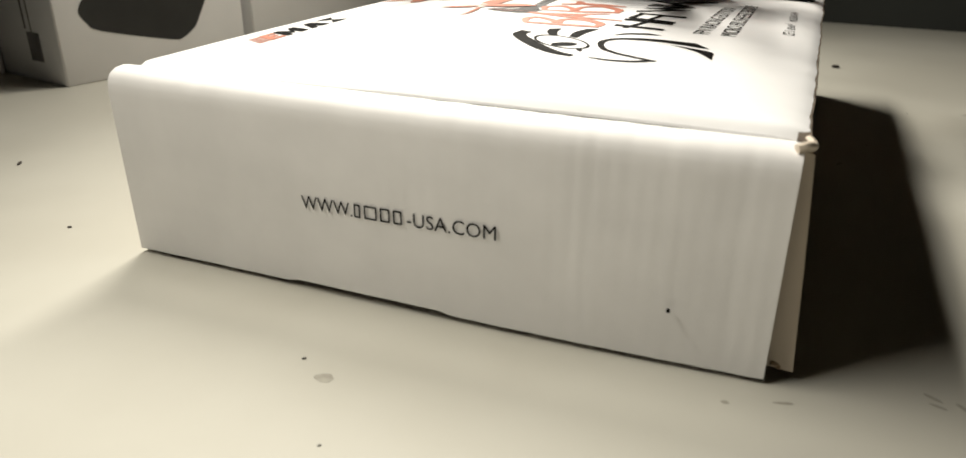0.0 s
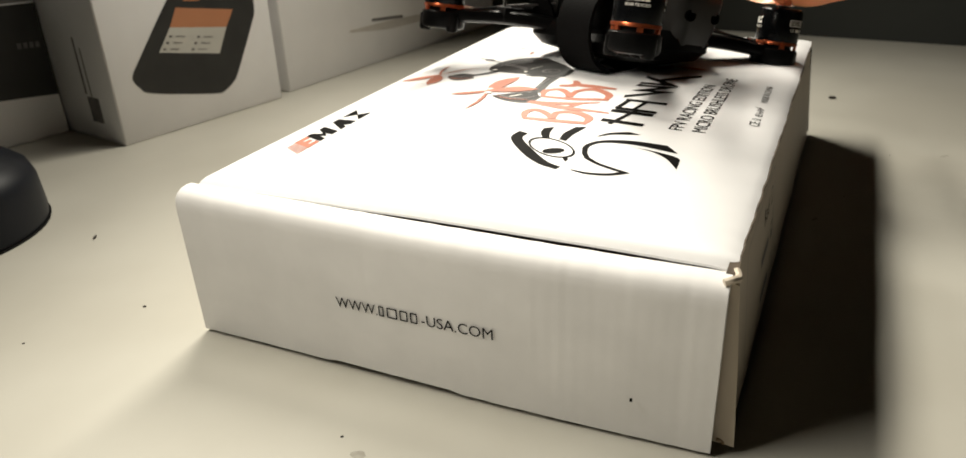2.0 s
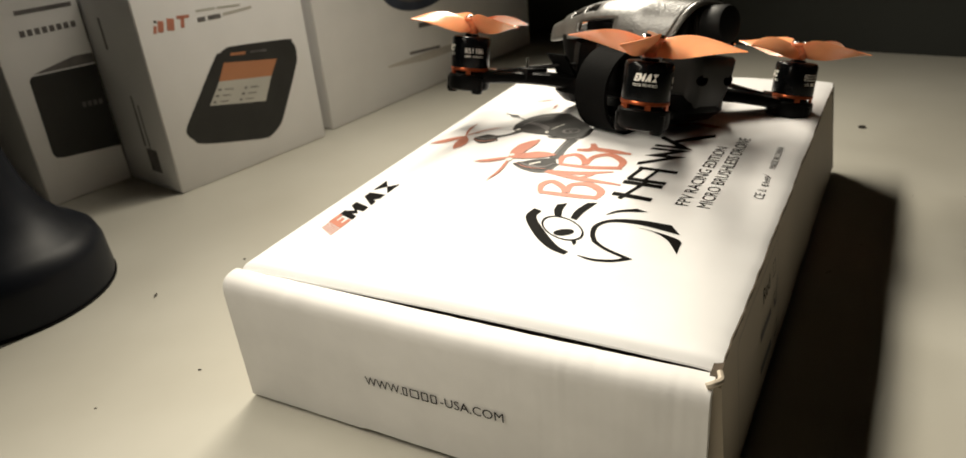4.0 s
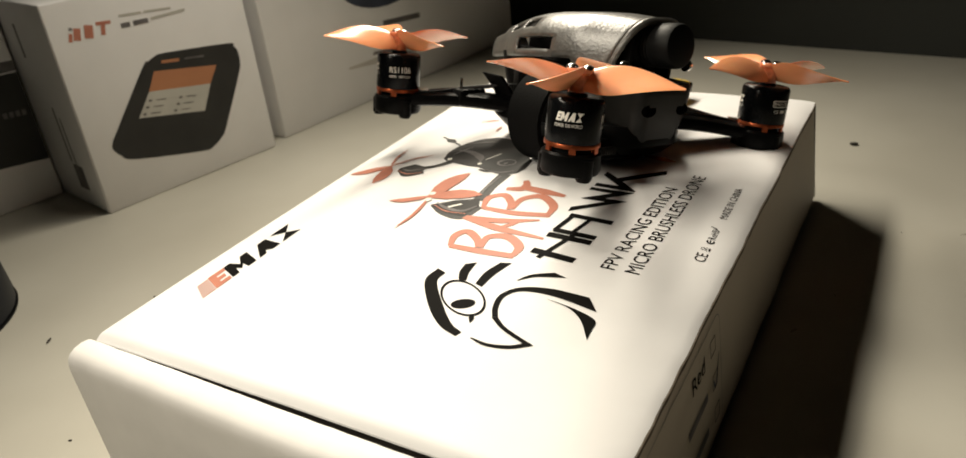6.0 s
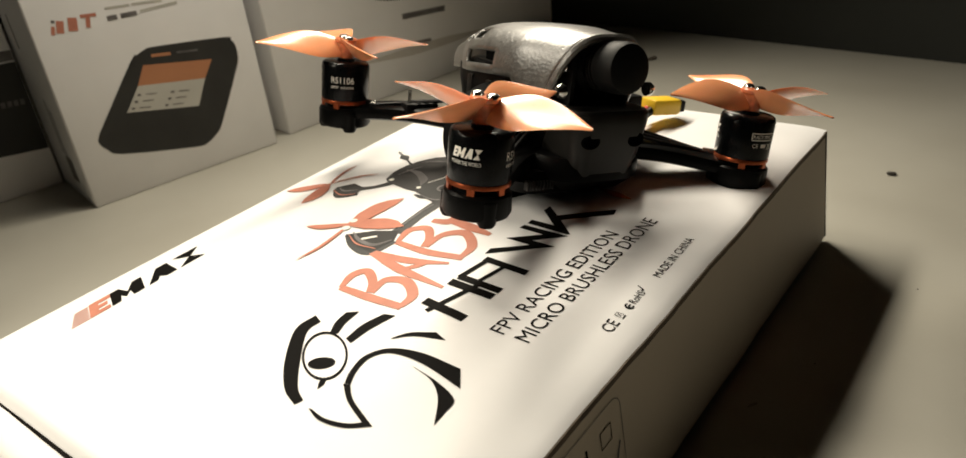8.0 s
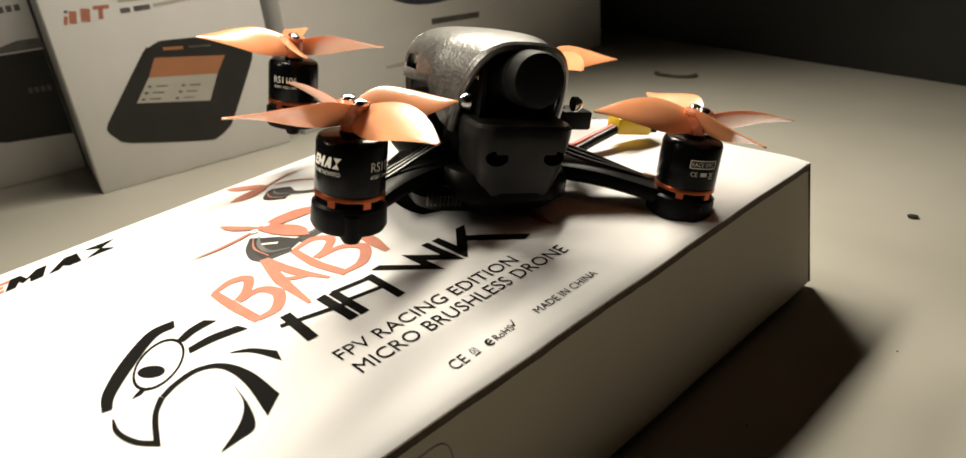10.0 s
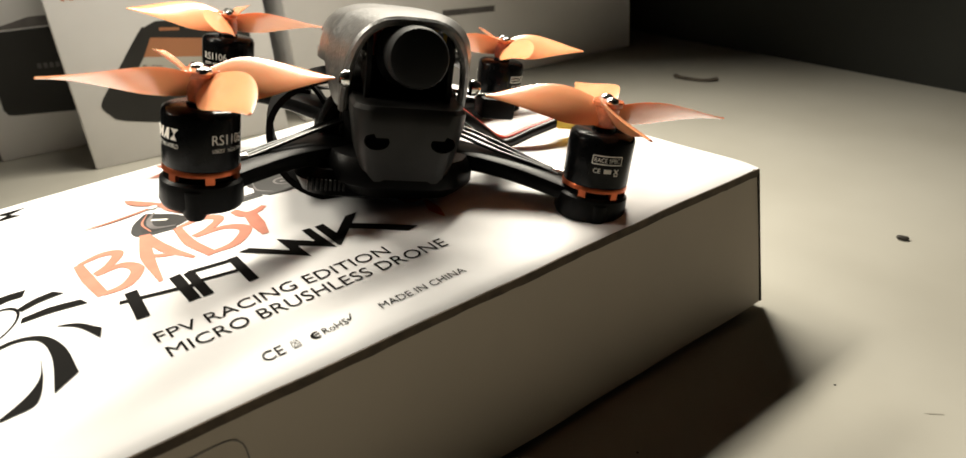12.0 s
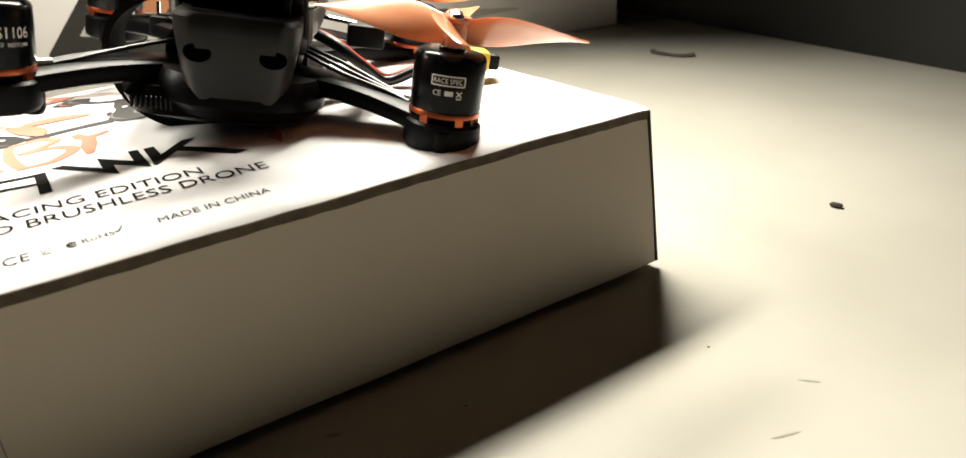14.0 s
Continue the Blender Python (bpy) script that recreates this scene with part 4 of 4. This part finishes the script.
plug = part("battery_plug", block(44, 55, -0.8, 6.2, -17.4, -12.6, 0.9), M_YELLOW, drone, "yellow battery plug")
part("plug_socket", block(54.6, 57.5, 0.0, 5.6, -16.8, -13.2, 0.6), M_RUBBER, plug)
for k in (0, 1):
    part("thin_cable", tube([(12, 10 + 2 * k, -20), (24, 11 + 2.2 * k, -26.5), (40, 14 + 2.5 * k, -24.0), (56, 20 + 2 * k, -20.5)], 0.6, 8), M_WIRE_K, drone)
part("pin", tube([(10, -9, -7.4), (22, -8.4, -8.6)], 0.5, 8, 2), M_STEEL, drone, "bright steel pin")
part("video_transmitter", block(20.5, 28.5, -12, -4, -13.2, -8.4, 0.6), M_RUBBER, drone, "black plug block at the side")
part("pin", tube([(-25.3, 25, -17.4), (-25.3, 25, -13.2)], 0.5, 8, 2), M_STEEL, drone, "bright steel pin")
part("pin_holder", block(-27.2, -17.0, 22.6, 27.4, -21.5, -16.6, 0.8), M_RUBBER, drone)
# ribbed underside of the battery tray
tray = part("battery_tray", loft([[(x, y, z) for x, y in rounded(-7, -14, hx, hy, 6)] for hx, hy, z in ((8, 12, -29.0), (13.5, 15, -27.6), (15, 16, -24.4), (13, 15, -22.0))]), M_CARBON, drone)
for k in range(9):
    part("rib", block(-19.6 + 0.9 * k, -19.2 + 0.9 * k, -30.3, -28.6, -26.2, -23.8, 0.1), M_BODY, tray)

# ---------------------------------------------------------------- boxes behind
def upright(x, y, angle):
    return Matrix.Translation((x * MM, y * MM, 0)) @ Matrix.Rotation(angle, 4, "Z")


def retail_carton(name, label, m, width, depth, height, group=""):
    """A standing carton. Its printed face lies along local x at y = 0 and looks towards -y."""
    c = thing(name, label, "box", m, group)
    bm = block(0, width, 0, depth, 0, height, 0.9, 3)
    part("carton_shell", bm, M_CARD, c)
    part("glue_flap", block(0.8, width - 0.8, depth, depth + 0.5, 4, height - 4, 0.2), M_CARD_SHADED, c)
    return c


def face_map(u, v, off=0.12):
    return (u, -off, v)


FACE = math.atan2(185.7 - 101.6, -119.7 + 137.0)
box_b = retail_carton("charger_box", "white cardboard carton printed with a black charger, blurred", upright(-137.0, 101.6, FACE), 85.9, 47, 87, "boxes along the back")
dev = [(10.7, 29.5), (9.6, 26.4), (12.1, 22.4), (17.3, 18.8), (47.1, 11.6), (53.0, 11.5), (58.4, 14.4), (62.0, 18.3), (74.5, 39.2), (76.9, 44.3), (77.2, 49.8), (75.7, 53.0), (73.2, 54.7), (43.3, 58.1), (38.5, 57.9), (34.9, 56.5), (31.7, 54.6)]
dev = [p[:2] for p in curve_points([(*p, 0) for p in dev + dev[:1]], 3)][:-1]
part("printed_device", flat([dev], face_map), M_PRINT_K, box_b, "printed black handheld charger", False)
part("printed_screen", flat([[(24.0, 35.0), (53.8, 28.9), (59.9, 39.8), (31.5, 44.4)]], lambda u, v: face_map(u, v, 0.2)), M_SCREEN_W, box_b, "printed pale screen", False)
part("printed_screen", flat([[(31.5, 44.4), (59.9, 39.8), (65.0, 47.0), (36.1, 52.0)]], lambda u, v: face_map(u, v, 0.2)), M_SCREEN_O, box_b, "printed orange screen header", False)
rows = [bar_shape(28.2 + 2.0 * k + 13.6 * j, 38.4 + 2.4 * k - 2.6 * j, 29.6 + 2.0 * k + 13.6 * j, 38.2 + 2.4 * k - 2.6 * j, 0.9) for k in (-1, 0, 1) for j in range(2)]
rows += [bar_shape(31.5 + 2.0 * k + 13.6 * j, 37.9 + 2.4 * k - 2.6 * j, 36.0 + 2.0 * k + 13.6 * j, 37.0 + 2.4 * k - 2.6 * j, 0.4) for k in (-1, 0, 1) for j in range(2)]
printed("printed_line", rows, lambda u, v: face_map(u, v, 0.28), M_INK_GREY, box_b, "printed grey line")
printed("printed_logo", [bar_shape(40.4, 54.9, 48.4, 53.8, 1.3)], lambda u, v: face_map(u, v, 0.28), M_SCREEN_O, box_b, "small reddish printed block")
printed("printed_line", [bar_shape(51.0, 53.6, 60.0, 52.4, 0.7)], lambda u, v: face_map(u, v, 0.28), M_INK_GREY, box_b, "printed grey line")
logo = [bar_shape(7.5, 71.4, 8.5, 74.4, 1.4), bar_shape(10.2, 71.4, 11.4, 75.9, 2.7), bar_shape(14.9, 71.2, 16.0, 76.1, 3.4), bar_shape(20.6, 71.2, 21.6, 75.4, 1.7), bar_shape(18.9, 75.9, 24.8, 75.4, 1.3)]
printed("printed_logo", logo, face_map, M_INK_RED, box_b, "red block of a printed logo")
printed("printed_line", [bar_shape(8.3, 76.2, 9.6, 76.0, 1.0), bar_shape(28.4, 72.9, 32.2, 72.8, 1.9), bar_shape(33.6, 72.8, 40.0, 72.6, 1.9)], face_map, M_INK_GREY, box_b, "printed grey line")
printed("printed_line", [bar_shape(28.6, 76.8, 38, 76.2, 0.9), bar_shape(39, 76.2, 51, 75.2, 0.9), bar_shape(41.4, 72.9, 57, 73.2, 1.1)], face_map, M_SCREEN_W, box_b, "printed pale line")
# narrow side: upright strokes and a code patch
def side_map(u, v):
    return (-0.12, u, v)


printed("printed_line", [bar_shape(31, 64, 31, 78, 2.0), bar_shape(22, 20, 22, 44, 1.4), bar_shape(18, 14, 18, 40, 1.0)], side_map, M_INK_GREY, box_b, "printed grey line")
part("printed_patch", flat([[(13, 8), (22, 8), (22, 19), (13, 19)]], side_map), M_INK_GREY, box_b, "small printed grey patch", False)

box_a = retail_carton("adapter_box", "white cardboard carton printed with a black power adapter", upright(-188.5, 71.5, FACE), 39.0, 60, 108, "boxes along the back")
ad = [(9.0, 56.4), (10.4, 57.9), (38.6, 57.0), (38.6, 17.6), (12.4, 20.2), (9.4, 20.9), (8.0, 23.2)]
part("printed_device", flat([ad], face_map), M_PRINT_K, box_a, "printed black power adapter", False)
part("printed_device", flat([[(11.0, 58.6), (38.6, 57.7), (38.6, 62.0), (30.0, 62.4)]], face_map), M_INK_GREY, box_a, "printed grey top of the adapter", False)
printed("printed_line", [bar_shape(27.2 + 2.5 * k, 40.6 - 0.15 * k, 28.9 + 2.5 * k, 40.5 - 0.15 * k, 2.4) for k in range(4)], lambda u, v: face_map(u, v, 0.2), M_INK_GREY, box_a, "printed pale mark")
printed("printed_line", [bar_shape(11.5 + 3.1 * k, 75.8, 13.6 + 3.1 * k, 75.8, 2.6) for k in range(8)] + [bar_shape(12, 84.5, 36, 84.2, 1.8)], face_map, M_INK_GREY, box_a, "printed unreadable line")

FACE_C = math.atan2(398.7 - 241.2, -94.5 + 116.1)
box_c = retail_carton("large_box", "large white cardboard carton with dark blurred printing", upright(-122.4, 195.8, FACE_C), 204.8, 90, 190, "boxes along the back")
oval = [(87 + 36 * math.cos(t), 66 + 18 * math.sin(t)) for t in [2 * math.pi * k / 32 for k in range(32)]]
part("printed_device", flat([oval], face_map), M_PRINT_B, box_c, "printed dark blue rounded shape", False)
part("printed_device", flat([[(87 + 30 * math.cos(t), 67 + 14 * math.sin(t)) for t in [2 * math.pi * k / 32 for k in range(32)]]], lambda u, v: face_map(u, v, 0.2)), M_INK_GREY, box_c, "printed grey shape", False)
printed("printed_line", [bar_shape(81, 39.2, 112, 37.0, 3.0), bar_shape(70, 25, 99, 22.6, 1.6)], face_map, M_INK_GREY, box_c, "printed grey line")
printed("printed_line", [stroke([(50, 22), (84, 20), (112, 19), (140, 18)], [1.0, 5.0, 4.5, 1.0])], face_map, M_INK_PALE, box_c, "printed soft grey shade")

# ---------------------------------------------------------------- lamp foot
foot = thing("desk_lamp", "dark navy plastic lamp foot with a tapering neck", "lamp", Matrix.Translation((-0.128, 0.0115, 0)))
part("foot", lathe([(0, 0), (34.5, 0), (36, 1.2), (36.2, 4), (35.6, 14), (34.0, 18.5), (30.5, 21.5), (26, 24.5), (21, 31), (17, 40), (14.5, 52), (13.2, 66), (0, 66)], 64), M_NAVY, foot)
part("neck", lathe([(0, 66), (12.8, 66), (12.2, 72), (11.6, 200), (0, 200)], 40), M_NAVY, foot)
part("foot_pad", lathe([(0, 0.1), (36.4, 0.1), (36.6, 0.8), (0, 0.8)], 64), M_RUBBER, foot)

# ---------------------------------------------------------------- crumbs and marks on the table
def crumb(x, y, sx, sy, sz, turn, mat=None, name="crumb", label="small dark crumb lying on the table"):
    bm = bmesh.new()
    bmesh.ops.create_icosphere(bm, subdivisions=2, radius=1)
    for v in bm.verts:
        v.co *= 1 + 0.35 * noise.noise(v.co * 1.7 + Vector((x, y, 0)))
        v.co = Vector((v.co.x * sx, v.co.y * sy, (v.co.z + 0.85) * sz))
    single(name, bm, mat or M_CRUMB, label, name, upright(x, y, radians(turn)), group="crumbs on the table")


crumb(134.6, 259.2, 1.7, 1.0, 0.7, 20)
crumb(-73.7, 30.5, 0.40, 1.6, 0.35, 32)
crumb(-25.1, 4.0, 0.5, 0.3, 0.2, 30)
bm = tube([(-11, 1.6, 1.6), (-8, -0.4, 1.2), (0, -1.2, 0.9), (7, -0.6, 1.1), (11.5, 2.2, 2.2)], 1.5, 10)
for v in bm.verts:
    v.co.z = max(0.02, 0.55 * v.co.z)
single("dark_flake", bm, M_FLAKE, "dark curled flake lying on the table", "flake", upright(-17.0, 360.0, radians(12)))
for x, y, s in ((52.2, -19.8, 0.28), (66.0, -36.5, 0.2), (-62, 62, 0.4), (141, 140, 0.2), (155.9, 185.8, 0.22), (-40, -20, 0.3), (-9, 70, 0.5)):
    crumb(x, y, s * 1.3, s, s * 0.4, 40)
for x, y, sx, sy, a in ((58, -23, 1.6, 1.1, 10), (115, -6, 0.6, 0.4, 0), (143.2, 6.6, 1.5, 0.4, -35), (143.6, 4.6, 1.3, 0.35, -20), (147.0, 5.4, 1.5, 0.4, -50), (123, -3, 1.6, 0.3, 15), (133, 118, 1.6, 0.4, 60), (180, 176, 2.6, 0.3, 70), (174, 191, 2.0, 0.25, 40)):
    crumb(x, y, sx, sy, 0.05, a, M_SMUDGE, "smudge", "faint greyish smudge on the table")
